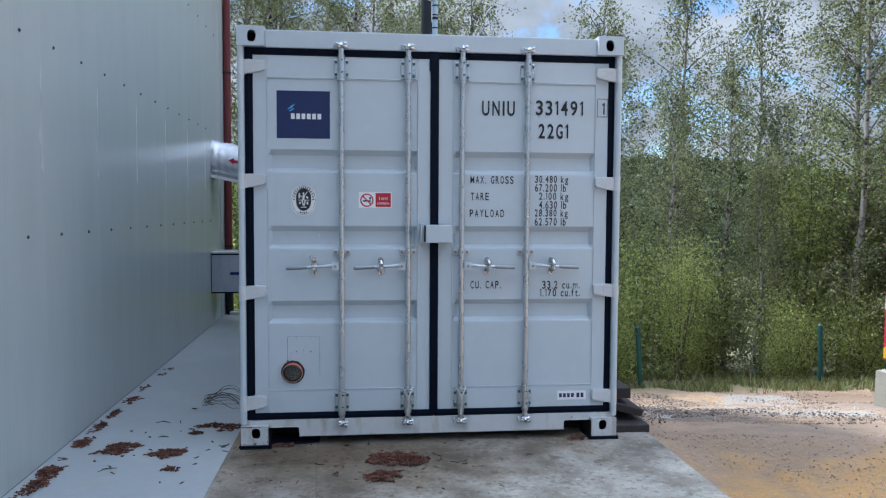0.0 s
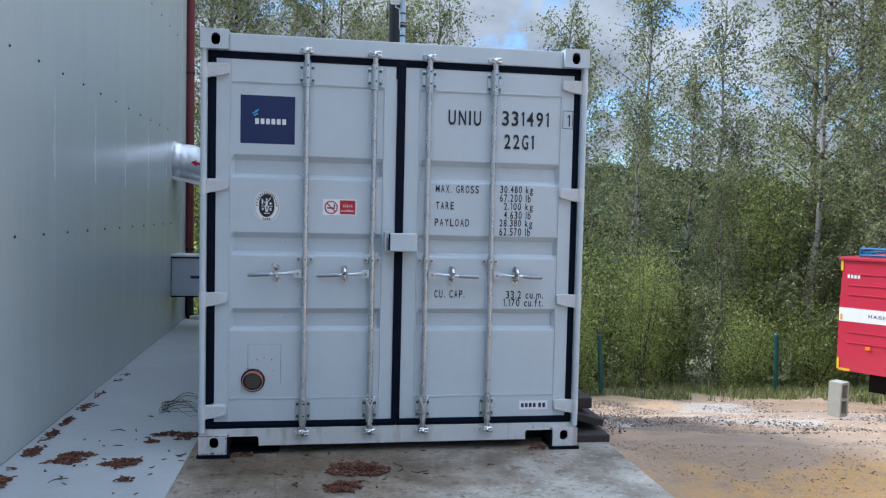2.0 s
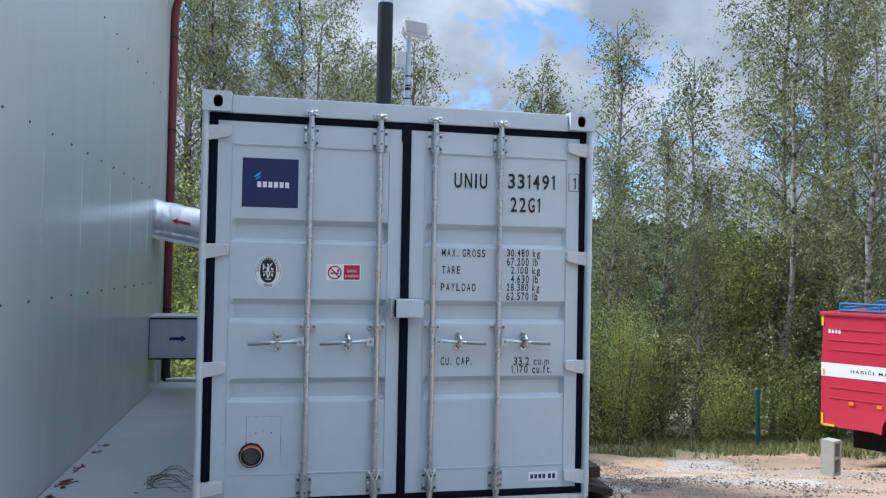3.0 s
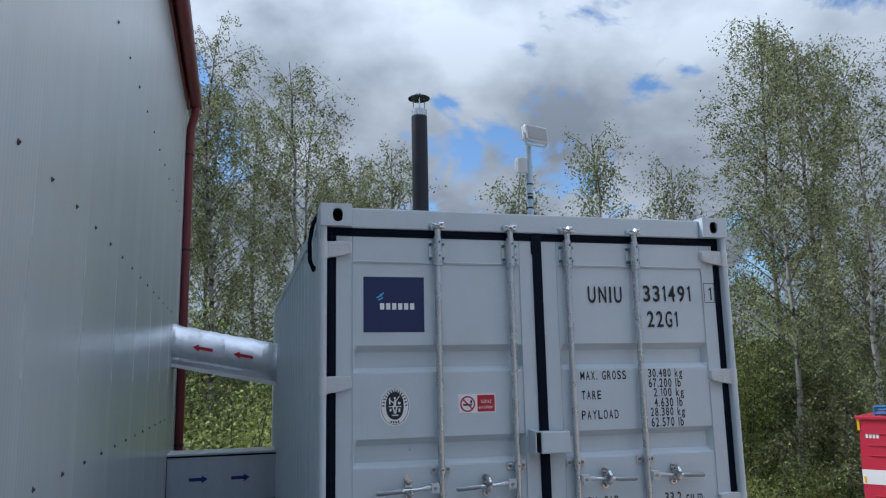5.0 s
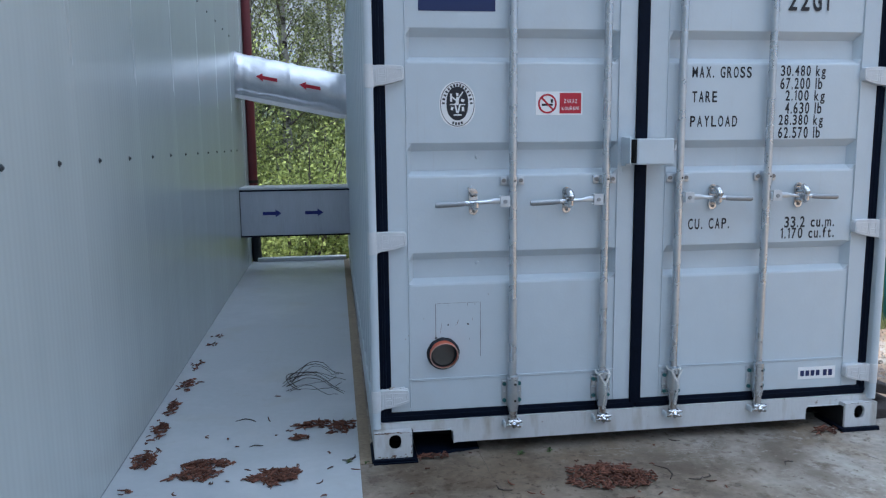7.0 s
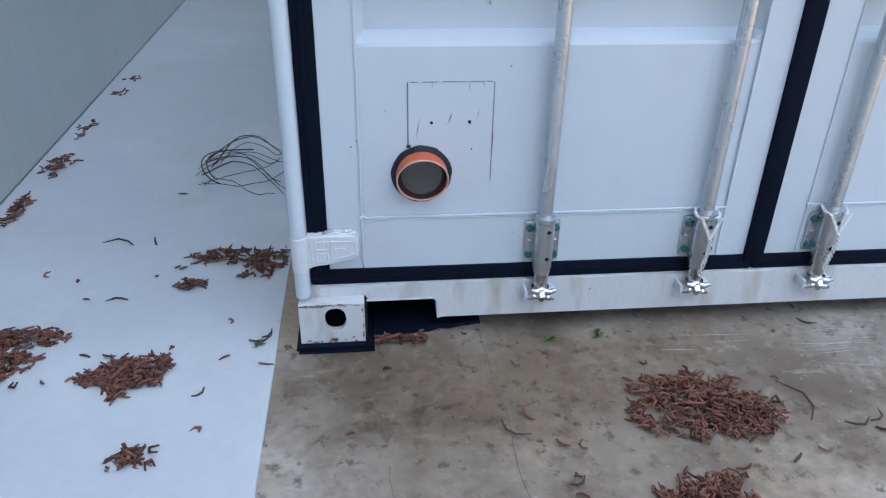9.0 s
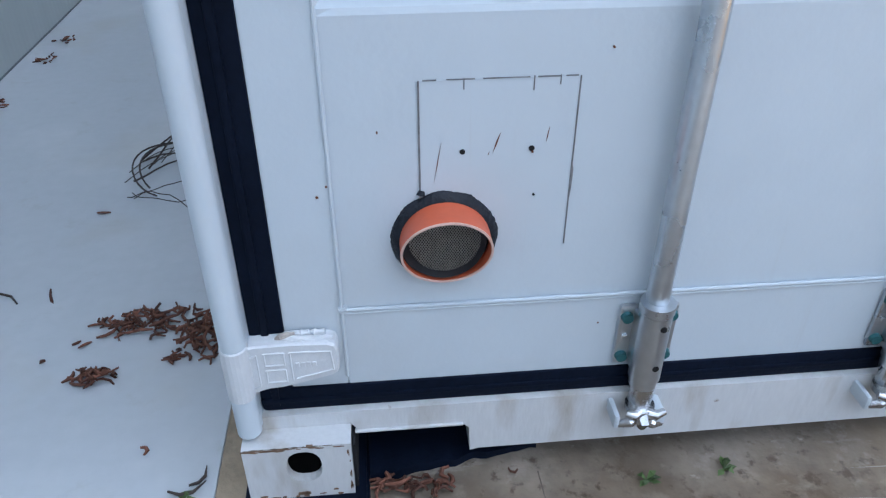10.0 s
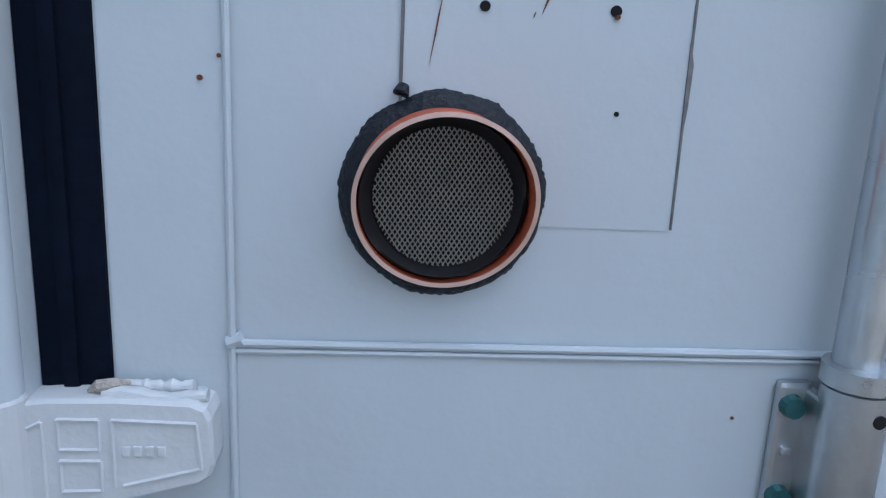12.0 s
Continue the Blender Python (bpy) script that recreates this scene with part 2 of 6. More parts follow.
STRAW = vary(mat("dry_grass", (0.30, 0.25, 0.15), 0.8, var=0.2, scale=2), 0.3, True)
STONE = vary(mat("gravel", (0.36, 0.26, 0.185), 0.9, var=0.2, scale=20, bump=0.3), 0.4, True)
DARK_STONE = vary(mat("dark_rubble", (0.15, 0.13, 0.115), 0.85, var=0.25, scale=20, bump=0.3), 0.8, True)
CHALK = vary(mat("chalk_crumbs", (0.44, 0.415, 0.38), 0.9, var=0.15, scale=20, bump=0.3), 0.3, True)
HILL = mat("wooded_hill", (0.04, 0.055, 0.026), 1.0, var=0.45, scale=0.12, fine=0.8, bump=1.0, bump_scale=0.6)


def ground_material():
    """Sand and trodden earth: pale ochre sand, grey gravelly patches, chalky white spill, grass far off."""
    m = mat("sandy_ground", (0.385, 0.262, 0.175), 0.95, var=0.30, scale=1.6, fine=34, bump=1.0, bump_scale=28, dirt=(0.29, 0.200, 0.130), dirt_scale=0.7, dirt_lo=0.46, dirt_hi=0.60)
    n, l = m.node_tree.nodes, m.node_tree.links
    b = n["Principled BSDF"]
    col = b.inputs["Base Color"].links[0].from_socket
    co = n.new("ShaderNodeTexCoord")
    sep = n.new("ShaderNodeSeparateXYZ")
    l.new(co.outputs["Object"], sep.inputs[0])

    def patch(prev, centre, size, tint, soft=0.35):
        mp = n.new("ShaderNodeMapping")
        mp.vector_type = "POINT"
        mp.inputs["Scale"].default_value = (1 / size[0], 1 / size[1], 0)
        mp.inputs["Location"].default_value = (-centre[0] / size[0], -centre[1] / size[1], 0)
        l.new(co.outputs["Object"], mp.inputs[0])
        ln = n.new("ShaderNodeVectorMath")
        ln.operation = "LENGTH"
        l.new(mp.outputs[0], ln.inputs[0])
        ns = n.new("ShaderNodeTexNoise")
        ns.inputs["Scale"].default_value, ns.inputs["Detail"].default_value = 2.5, 8
        l.new(co.outputs["Object"], ns.inputs["Vector"])
        ad = n.new("ShaderNodeMath")
        ad.operation = "MULTIPLY_ADD"
        l.new(ns.outputs[0], ad.inputs[0])
        ad.inputs[1].default_value = 2.2
        l.new(ln.outputs["Value"], ad.inputs[2])
        rg = n.new("ShaderNodeMapRange")
        rg.inputs["From Min"].default_value, rg.inputs["From Max"].default_value = 2.1, 2.1 - soft * 2
        l.new(ad.outputs[0], rg.inputs["Value"])
        mx = n.new("ShaderNodeMix")
        mx.data_type = "RGBA"
        l.new(rg.outputs[0], mx.inputs["Factor"])
        l.new(prev, mx.inputs["A"])
        mx.inputs["B"].default_value = (*tint, 1)
        return mx.outputs["Result"]
    col = patch(col, (3.1, -1.05), (2.6, 1.05), (0.47, 0.265, 0.090), 0.26)
    col = patch(col, (2.9, 0.60), (1.7, 0.85), (0.27, 0.195, 0.140), 0.45)
    col = patch(col, (3.0, 3.6), (0.9, 3.0), (0.16, 0.135, 0.115), 0.30)
    col = patch(col, (5.6, 6.2), (0.8, 1.3), (0.40, 0.365, 0.325), 0.18)
    col = patch(col, (4.7, 3.6), (0.6, 1.5), (0.37, 0.335, 0.295), 0.18)
    col = patch(col, (5.1, 7.1), (0.45, 0.6), (0.50, 0.33, 0.19), 0.20)
    col = patch(col, (3.3, 4.9), (0.25, 0.6), (0.50, 0.48, 0.45), 0.10)
    col = patch(col, (2.5, 2.6), (0.16, 0.4), (0.48, 0.46, 0.43), 0.10)
    col = patch(col, (6.3, 4.2), (0.9, 1.2), (0.24, 0.185, 0.150), 0.30)
    # grass cover begins where the bank falls away
    rg = n.new("ShaderNodeMapRange")
    rg.inputs["From Min"].default_value, rg.inputs["From Max"].default_value = 8.6, 9.8
    nz = n.new("ShaderNodeTexNoise")
    nz.inputs["Scale"].default_value = 1.2
    l.new(co.outputs["Object"], nz.inputs["Vector"])
    ad = n.new("ShaderNodeMath")
    ad.operation = "MULTIPLY_ADD"
    ad.inputs[1].default_value = 1.6
    l.new(nz.outputs[0], ad.inputs[0])
    l.new(sep.outputs["Y"], ad.inputs[2])
    l.new(ad.outputs[0], rg.inputs["Value"])
    mx = n.new("ShaderNodeMix")
    mx.data_type = "RGBA"
    l.new(rg.outputs[0], mx.inputs["Factor"])
    l.new(col, mx.inputs["A"])
    mx.inputs["B"].default_value = (0.12, 0.13, 0.05, 1)
    l.new(mx.outputs["Result"], b.inputs["Base Color"])
    return m


def blotch(m, tint, scale, lo, hi, stretch=(1, 1, 1)):
    """Lay a further patchy colour over a material."""
    n, l = m.node_tree.nodes, m.node_tree.links
    b = n["Principled BSDF"]
    src = b.inputs["Base Color"].links[0].from_socket
    co, mp, t = n.new("ShaderNodeTexCoord"), n.new("ShaderNodeMapping"), n.new("ShaderNodeTexNoise")
    mp.inputs["Scale"].default_value = stretch
    mp.inputs["Location"].default_value = (3.1, 7.7, 1.3)
    t.inputs["Scale"].default_value, t.inputs["Detail"].default_value, t.inputs["Roughness"].default_value = scale, 12.0, 0.65
    r, mx = n.new("ShaderNodeMapRange"), n.new("ShaderNodeMix")
    r.inputs["From Min"].default_value, r.inputs["From Max"].default_value = lo, hi
    mx.data_type = "RGBA"
    mx.inputs["B"].default_value = (*tint, 1)
    l.new(co.outputs["Object"], mp.inputs[0])
    l.new(mp.outputs[0], t.inputs["Vector"])
    l.new(t.outputs[0], r.inputs["Value"])
    l.new(r.outputs[0], mx.inputs["Factor"])
    l.new(src, mx.inputs["A"])
    l.new(mx.outputs["Result"], b.inputs["Base Color"])


blotch(CONCRETE, (0.34, 0.315, 0.28), 3.3, 0.50, 0.74)
blotch(CONCRETE, (0.20, 0.15, 0.095), 1.6, 0.55, 0.75)
blotch(CONCRETE, (0.36, 0.34, 0.31), 5.0, 0.62, 0.74, (1.0, 3.0, 1.0))
blotch(CONCRETE, (0.335, 0.31, 0.278), 18.0, 0.56, 0.70)
blotch(CONCRETE, (0.13, 0.105, 0.08), 26.0, 0.56, 0.66)
blotch(CONCRETE, (0.38, 0.355, 0.32), 34.0, 0.64, 0.72)
blotch(CONCRETE, (0.115, 0.09, 0.065), 8.0, 0.57, 0.70)


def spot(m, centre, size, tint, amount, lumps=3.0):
    """A ragged patch of its own shape on a level surface, for stains and painted light."""
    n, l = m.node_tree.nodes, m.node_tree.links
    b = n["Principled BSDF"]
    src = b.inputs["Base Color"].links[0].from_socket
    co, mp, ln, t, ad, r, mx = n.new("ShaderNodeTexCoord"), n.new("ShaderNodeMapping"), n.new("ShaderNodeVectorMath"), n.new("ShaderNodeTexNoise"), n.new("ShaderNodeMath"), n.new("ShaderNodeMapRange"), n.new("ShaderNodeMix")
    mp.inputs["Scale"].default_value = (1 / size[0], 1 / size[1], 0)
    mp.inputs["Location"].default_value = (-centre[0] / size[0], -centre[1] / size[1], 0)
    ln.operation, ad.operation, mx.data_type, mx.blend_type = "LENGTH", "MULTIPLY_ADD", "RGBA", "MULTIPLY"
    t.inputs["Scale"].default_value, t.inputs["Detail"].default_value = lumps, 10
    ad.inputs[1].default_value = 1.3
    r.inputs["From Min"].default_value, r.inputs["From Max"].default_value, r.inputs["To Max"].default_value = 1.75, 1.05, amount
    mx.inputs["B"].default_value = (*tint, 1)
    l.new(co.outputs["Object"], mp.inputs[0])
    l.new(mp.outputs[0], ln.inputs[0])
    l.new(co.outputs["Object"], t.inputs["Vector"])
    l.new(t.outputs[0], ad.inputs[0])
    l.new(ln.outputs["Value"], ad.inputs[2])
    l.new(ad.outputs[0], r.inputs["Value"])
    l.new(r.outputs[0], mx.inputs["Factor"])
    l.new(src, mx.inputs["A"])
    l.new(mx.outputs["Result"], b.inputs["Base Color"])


# brighter light on the slab's front right, put into its colour
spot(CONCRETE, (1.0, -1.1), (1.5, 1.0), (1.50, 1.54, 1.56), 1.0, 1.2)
# browner and darker in front of the doors
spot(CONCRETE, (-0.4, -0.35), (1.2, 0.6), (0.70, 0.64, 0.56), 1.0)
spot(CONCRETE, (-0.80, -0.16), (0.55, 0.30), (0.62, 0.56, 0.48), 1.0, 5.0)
blotch(CONCRETE, (0.05, 0.045, 0.04), 90.0, 0.72, 0.80)
blotch(COAT, (0.315, 0.315, 0.30), 9.0, 0.60, 0.85)
blotch(COAT, (0.455, 0.478, 0.495), 1.4, 0.50, 0.75)
blotch(WALL, (0.43, 0.465, 0.455), 1.1, 0.5, 0.8, (0.3, 3.0, 0.12))
blotch(GREY, (0.45, 0.465, 0.475), 3.0, 0.62, 1.0, (14, 14, 0.5))
blotch(GREY, (0.22, 0.20, 0.18), 160.0, 0.76, 0.82)
blotch(WORN, (0.30, 0.275, 0.235), 3.2, 0.66, 0.82, (11, 11, 0.5))
blotch(WORN, (0.17, 0.115, 0.075), 20.0, 0.66, 0.74)


def two_tone(m, tint, power):
    """Blend loose leaves between the material's colour and a second one."""
    n, l = m.node_tree.nodes, m.node_tree.links
    b = n["Principled BSDF"]
    src = b.inputs["Base Color"].links[0].from_socket
    targets = [k.to_socket for k in src.links]
    g, p, mx = n.new("ShaderNodeNewGeometry"), n.new("ShaderNodeMath"), n.new("ShaderNodeMix")
    p.operation = "POWER"
    p.inputs[1].default_value = power
    mx.data_type = "RGBA"
    mx.inputs["B"].default_value = (*tint, 1)
    l.new(g.outputs["Random Per Island"], p.inputs[0])
    l.new(p.outputs[0], mx.inputs["Factor"])
    l.new(src, mx.inputs["A"])
    for t in targets:
        l.new(mx.outputs["Result"], t)


two_tone(LEAF, (0.33, 0.35, 0.16), 2.6)
two_tone(LEAF_DIM, (0.47, 0.51, 0.17), 2.0)
GROUND = ground_material()
blotch(GROUND, (0.22, 0.175, 0.135), 5.0, 0.56, 0.74)
blotch(GROUND, (0.46, 0.385, 0.315), 22.0, 0.60, 0.72)
blotch(GROUND, (0.12, 0.10, 0.085), 40.0, 0.66, 0.72)
blotch(GROUND, (0.29, 0.215, 0.155), 70.0, 0.50, 0.62)
blotch(GROUND, (0.21, 0.165, 0.125), 12.0, 0.58, 0.70)
blotch(GROUND, (0.52, 0.42, 0.33), 55.0, 0.62, 0.68)


# ---- mesh helpers ----
def box(bm, x0, x1, y0, y1, z0, z1, bevel=0.0, m=None):
    v = bmesh.ops.create_cube(bm, size=1.0)["verts"]
    for p in v:
        p.co = Vector((x0 if p.co.x < 0 else x1, y0 if p.co.y < 0 else y1, z0 if p.co.z < 0 else z1))
    if bevel:
        e = list({e for p in v for e in p.link_edges})
        g = bmesh.ops.bevel(bm, geom=e, offset=bevel, segments=2, affect="EDGES", profile=0.6)
        v = list({p for f in g["faces"] for p in f.verts} | {p for p in v if p.is_valid})
    if m is not None:
        bmesh.ops.transform(bm, matrix=m, verts=v)
    return v


def tube(bm, a, b, r0, r1=None, seg=16, caps=True):
    a, b = Vector(a), Vector(b)
    r1 = r0 if r1 is None else r1
    m = Matrix.Translation((a + b) / 2) @ (b - a).to_track_quat("Z", "Y").to_matrix().to_4x4()
    return bmesh.ops.create_cone(bm, cap_ends=caps, segments=seg, radius1=r0, radius2=r1, depth=(b - a).length, matrix=m)["verts"]


def ring(bm, centre, axis, r_in, r_out, depth, seg=48):
    """A hollow cylinder with wall thickness along axis (from centre)."""
    c, ax = Vector(centre), Vector(axis).normalized()
    q = ax.to_track_quat("Z", "Y")
    rows = []
    for r, d in ((r_out, 0), (r_out, depth), (r_in, depth), (r_in, 0)):
        rows.append([bm.verts.new(c + q @ Vector((r * math.cos(2 * math.pi * k / seg), r * math.sin(2 * math.pi * k / seg), d))) for k in range(seg)])
    for i in range(4):
        a, b = rows[i], rows[(i + 1) % 4]
        for k in range(seg):
            bm.faces.new((a[k], a[(k + 1) % seg], b[(k + 1) % seg], b[k]))


def strand(bm, pts, r, seg=6):
    """A round bar along a polyline, tapering where r is a list."""
    pts = [Vector(p) for p in pts]
    rs = r if isinstance(r, (list, tuple)) else [r] * len(pts)
    rows = []
    for i, p in enumerate(pts):
        d = (pts[min(i + 1, len(pts) - 1)] - pts[max(i - 1, 0)]).normalized()
        u = d.orthogonal().normalized() if not rows else (u - d * u.dot(d)).normalized()
        w = d.cross(u)
        rows.append([bm.verts.new(p + (u * math.cos(2 * math.pi * k / seg) + w * math.sin(2 * math.pi * k / seg)) * rs[i]) for k in range(seg)])
    for a, b in zip(rows, rows[1:]):
        for k in range(seg):
            bm.faces.new((a[k], a[(k + 1) % seg], b[(k + 1) % seg], b[k]))
    for row, flip in ((rows[0], True), (rows[-1], False)):
        bm.faces.new(list(reversed(row)) if flip else row)


def prism(bm, outline, y0, y1):
    """An outline in x, z pushed through from y0 to y1."""
    a = [bm.verts.new((x, y0, z)) for x, z in outline]
    b = [bm.verts.new((x, y1, z)) for x, z in outline]
    n = len(outline)
    bm.faces.new(a)
    bm.faces.new(list(reversed(b)))
    for k in range(n):
        bm.faces.new((a[k], b[k], b[(k + 1) % n], a[(k + 1) % n]))


def part(name, bm, material, parent=None, label="", smooth=False):
    me = bpy.data.meshes.new(name)
    bmesh.ops.recalc_face_normals(bm, faces=bm.faces)
    if smooth:
        for f in bm.faces:
            f.smooth = True
        for e in bm.edges:
            if len(e.link_faces) == 2 and e.calc_face_angle(0) > 0.6:
                e.smooth = False
    bm.to_mesh(me)
    bm.free()
    me.materials.append(material)
    ob = new(name, me)
    if parent:
        ob.parent = parent
    return tagged(ob, label) if label else ob


def thing(name, label, category, group="", at=(0, 0, 0)):
    ob = new(name)
    ob.location = at
    ob.empty_display_size = 0.1
    return tagged(ob, label, category, group)


def solid(name, material, fill, parent=None, label="", smooth=False):
    bm = bmesh.new()
    fill(bm)
    return part(name, bm, material, parent, label, smooth)


def arrays(name, verts, faces, material, parent=None, kind=""):
    """A mesh from numpy arrays of vertices and equal-sided faces."""
    me = bpy.data.meshes.new(name)
    k = faces.shape[1]
    me.vertices.add(len(verts))
    me.vertices.foreach_set("co", verts.astype(np.float32).ravel())
    me.loops.add(faces.size)
    me.loops.foreach_set("vertex_index", faces.astype(np.int32).ravel())
    me.polygons.add(len(faces))
    me.polygons.foreach_set("loop_start", (np.arange(len(faces)) * k).astype(np.int32))
    me.update(calc_edges=True)
    me.materials.append(material)
    ob = new(name, me)
    if parent:
        ob.parent = parent
    return ob


GLYPHS = {}
CELL = {"I": 0.26, "1": 0.46, ".": 0.26, " ": 0.55, "l": 0.26, "Í": 0.3, "M": 1.12, "m": 1.35, "t": 0.72, "f": 0.72, "c": 0.85, "u": 0.85}


def glyph(ch):
    """Vertices and faces of one character of the built-in font; the figure one gets a flag at its head."""
    if ch not in GLYPHS:
        cu = bpy.data.curves.new("glyph", "FONT")
        cu.body, cu.extrude, cu.offset = ch, 0.0006, 0.004 if ch in "MmÁŘÍ" else 0.016
        tmp = new("glyph", cu)
        bpy.context.view_layer.update()
        me = bpy.data.meshes.new_from_object(tmp.evaluated_get(bpy.context.evaluated_depsgraph_get()))
        bpy.data.objects.remove(tmp)
        co, faces = np.array([v.co[:] for v in me.vertices]), [tuple(p.vertices) for p in me.polygons]
        if ch == "1":
            h = co[:, 1].max()
            side = [(0.10, 0.0), (0.19, 0.0), (0.19, h), (0.12, h), (0.0, h * 0.84), (0.0, h * 0.74), (0.10, h * 0.83)]
            co = np.array([(px, py, q) for q in (0.0006, -0.0006) for px, py in side])
            faces = [(0, 1, 2, 3, 6), (3, 4, 5, 6)] + [(k, k + 7, (k + 1) % 7 + 7, (k + 1) % 7) for k in range(7)]
        GLYPHS[ch] = (co, faces)
    return GLYPHS[ch]


def lettering(name, text, x, y, z, height, width, material, parent, label="", gap=0.40):
    """Evenly spaced narrow lettering on the plane that faces -y, its lower left corner at x, z."""
    cells = [CELL.get(ch, 1.0) for ch in text]
    unit = width / (sum(cells) + gap * (len(text) - 1))
    shown = [glyph(ch)[0] for ch in text if ch != " "]
    lo, hi = min(c[:, 1].min() for c in shown), max(c[:, 1].max() for c in shown)
    left = x
    for ch, c in zip(text, cells):
        if ch != " ":
            bm = bmesh.new()
            co, faces = glyph(ch)
            a, b = co[:, 0].min(), co[:, 0].max()
            vs = [bm.verts.new((left + (px - a) / (b - a) * c * unit, y - pz, z + (py - lo) / (hi - lo) * height)) for px, py, pz in co]
            for f in faces:
                bm.faces.new([vs[k] for k in f])
            part(name, bm, material, parent, label)
        left += (c + gap) * unit


# ---- ground ----
def ground_z(x, y):
    """Level yard in front; behind the line of the doors the bank falls away, flattening into a low valley."""
    t = max(y, 0.0)
    z = -0.235 * t if t < 5.8 else -1.363 - 0.155 * (t - 5.8)
    z = max(z, -4.5)
    side = min(max((x - 1.5) / 2.0, 0.0), 1.0)
    if y < 6.0 and x < 1.5:
        return -0.06 + min(z, 0.0) * (1.0 if x < -2.4 else 0.4)
    return z * (0.75 + 0.25 * side) - 0.03


def ground(bm):
    xs = sorted({round(v, 3) for v in [*np.arange(-30, 32, 1.0), *np.arange(-4, 12, 0.35), *np.arange(1.5, 7.0, 0.11), 1.48, -60, -120, -400, 60, 120, 400]})
    ys = sorted({round(v, 3) for v in [*np.arange(-30, 34, 1.0), *np.arange(-3, 11, 0.35), *np.arange(-2.0, 7.5, 0.11), -60, -120, -400, 60, 120, 400]})
    rows = []
    for y in ys:
        rows.append([bm.verts.new((x, y, ground_z(x, y) + (0.05 * noise.noise((x * 0.9, y * 0.9, 0)) + 0.02 * noise.noise((x * 4, y * 4, 2)) + 0.014 * noise.noise((x * 3.3, y * 3.3, 9)) * noise.noise((x * 9, y * 9, 4)) + 0.016 * noise.noise((x * 8, y * 8, 7)) - 0.02 if x > 1.6 or y > 6.5 else -0.02))) for x in xs])
    for a, b in zip(rows, rows[1:]):
        for i in range(len(xs) - 1):
            bm.faces.new((a[i], a[i + 1], b[i + 1], b[i]))


tagged(solid("ground", GROUND, ground, smooth=True), "sandy trodden yard falling away to a grassy bank", "ground", kind="structure")


def slab(bm):
    box(bm, -2.6, 1.475, -8.0, 6.06, -1.6, 0.0, 0.012)


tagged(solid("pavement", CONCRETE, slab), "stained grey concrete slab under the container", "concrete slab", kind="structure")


def crack(bm):
    rng = random.Random(4)
    for x0, y0, y1, w in ((-0.735, 0.03, -1.2, 0.0015), (-1.0, -0.42, -1.3, 0.0008)):
        n = 26
        xs = [x0 + 0.05 * k / n + 0.012 * noise.noise((k * 0.35, x0, 1)) + rng.uniform(-0.002, 0.002) for k in range(n + 1)]
        for k in range(n):
            a, b = y0 + (y1 - y0) * k / n, y0 + (y1 - y0) * (k + 1) / n
            v = [bm.verts.new(p) for p in ((xs[k] - w, a, 0.0008), (xs[k] + w * rng.uniform(0.2, 1), a, 0.0008), (xs[k + 1] + w * rng.uniform(0.2, 1), b, 0.0008), (xs[k + 1] - w, b, 0.0008))]
            bm.faces.new(v)


def scuffs(bm):
    rng = random.Random(6)
    for k in range(13):
        x, y, L, a = rng.uniform(-0.42, 0.35), rng.uniform(-0.16, 0.02), rng.uniform(0.08, 0.30), rng.uniform(-0.15, 0.12)
        w = rng.uniform(0.0005, 0.0013)
        c, q = math.cos(a), math.sin(a)
        v = [bm.verts.new((x + L * t * c - u * q, y + L * t * q + u * c, 0.001)) for t, u in ((0, 0), (0.5, -w), (1, 0), (0.5, w))]
        bm.faces.new(v)


pave = bpy.data.objects["pavement"]
tagged(solid("crack", CRACK, crack, pave), kind="stuff")
tagged(solid("scuff", SCUFF, scuffs, pave), kind="stuff")


def coat(bm):
    box(bm, -2.40, -1.278, -8.0, 6.0, -0.01, 0.005, 0.002)


tagged(solid("margin", STAIN, lambda bm: box(bm, -1.277, -1.222, 0.0, 6.0, -0.01, 0.003), pave), kind="stuff")
floor_coat = tagged(solid("floor", COAT, coat), "pale grey coated strip along the metal wall", "floor coating", kind="structure")
solid("upstand", WHITE_PAINT, lambda bm: box(bm, -2.30, -1.25, 5.93, 6.05, 0.006, 0.05, 0.008), floor_coat, "pale low kerb at the strip's end")


# ---- building with metal cladding ----
WALL_SKEW = Matrix.Translation((-2.315, 0, 0)) @ Matrix.Rotation(radians(0.52), 4, "Z")
wall = new("wall_west")
wall.matrix_world = WALL_SKEW
tagged(wall, "pale grey-green ribbed metal wall panels with screws", "wall", kind="structure")
solid("wall_core", SOFFIT, lambda bm: box(bm, -9.0, -0.045, -12.0, 5.86, -0.1, 5.28), wall)
PANEL_W, TOP = 0.96, 5.25


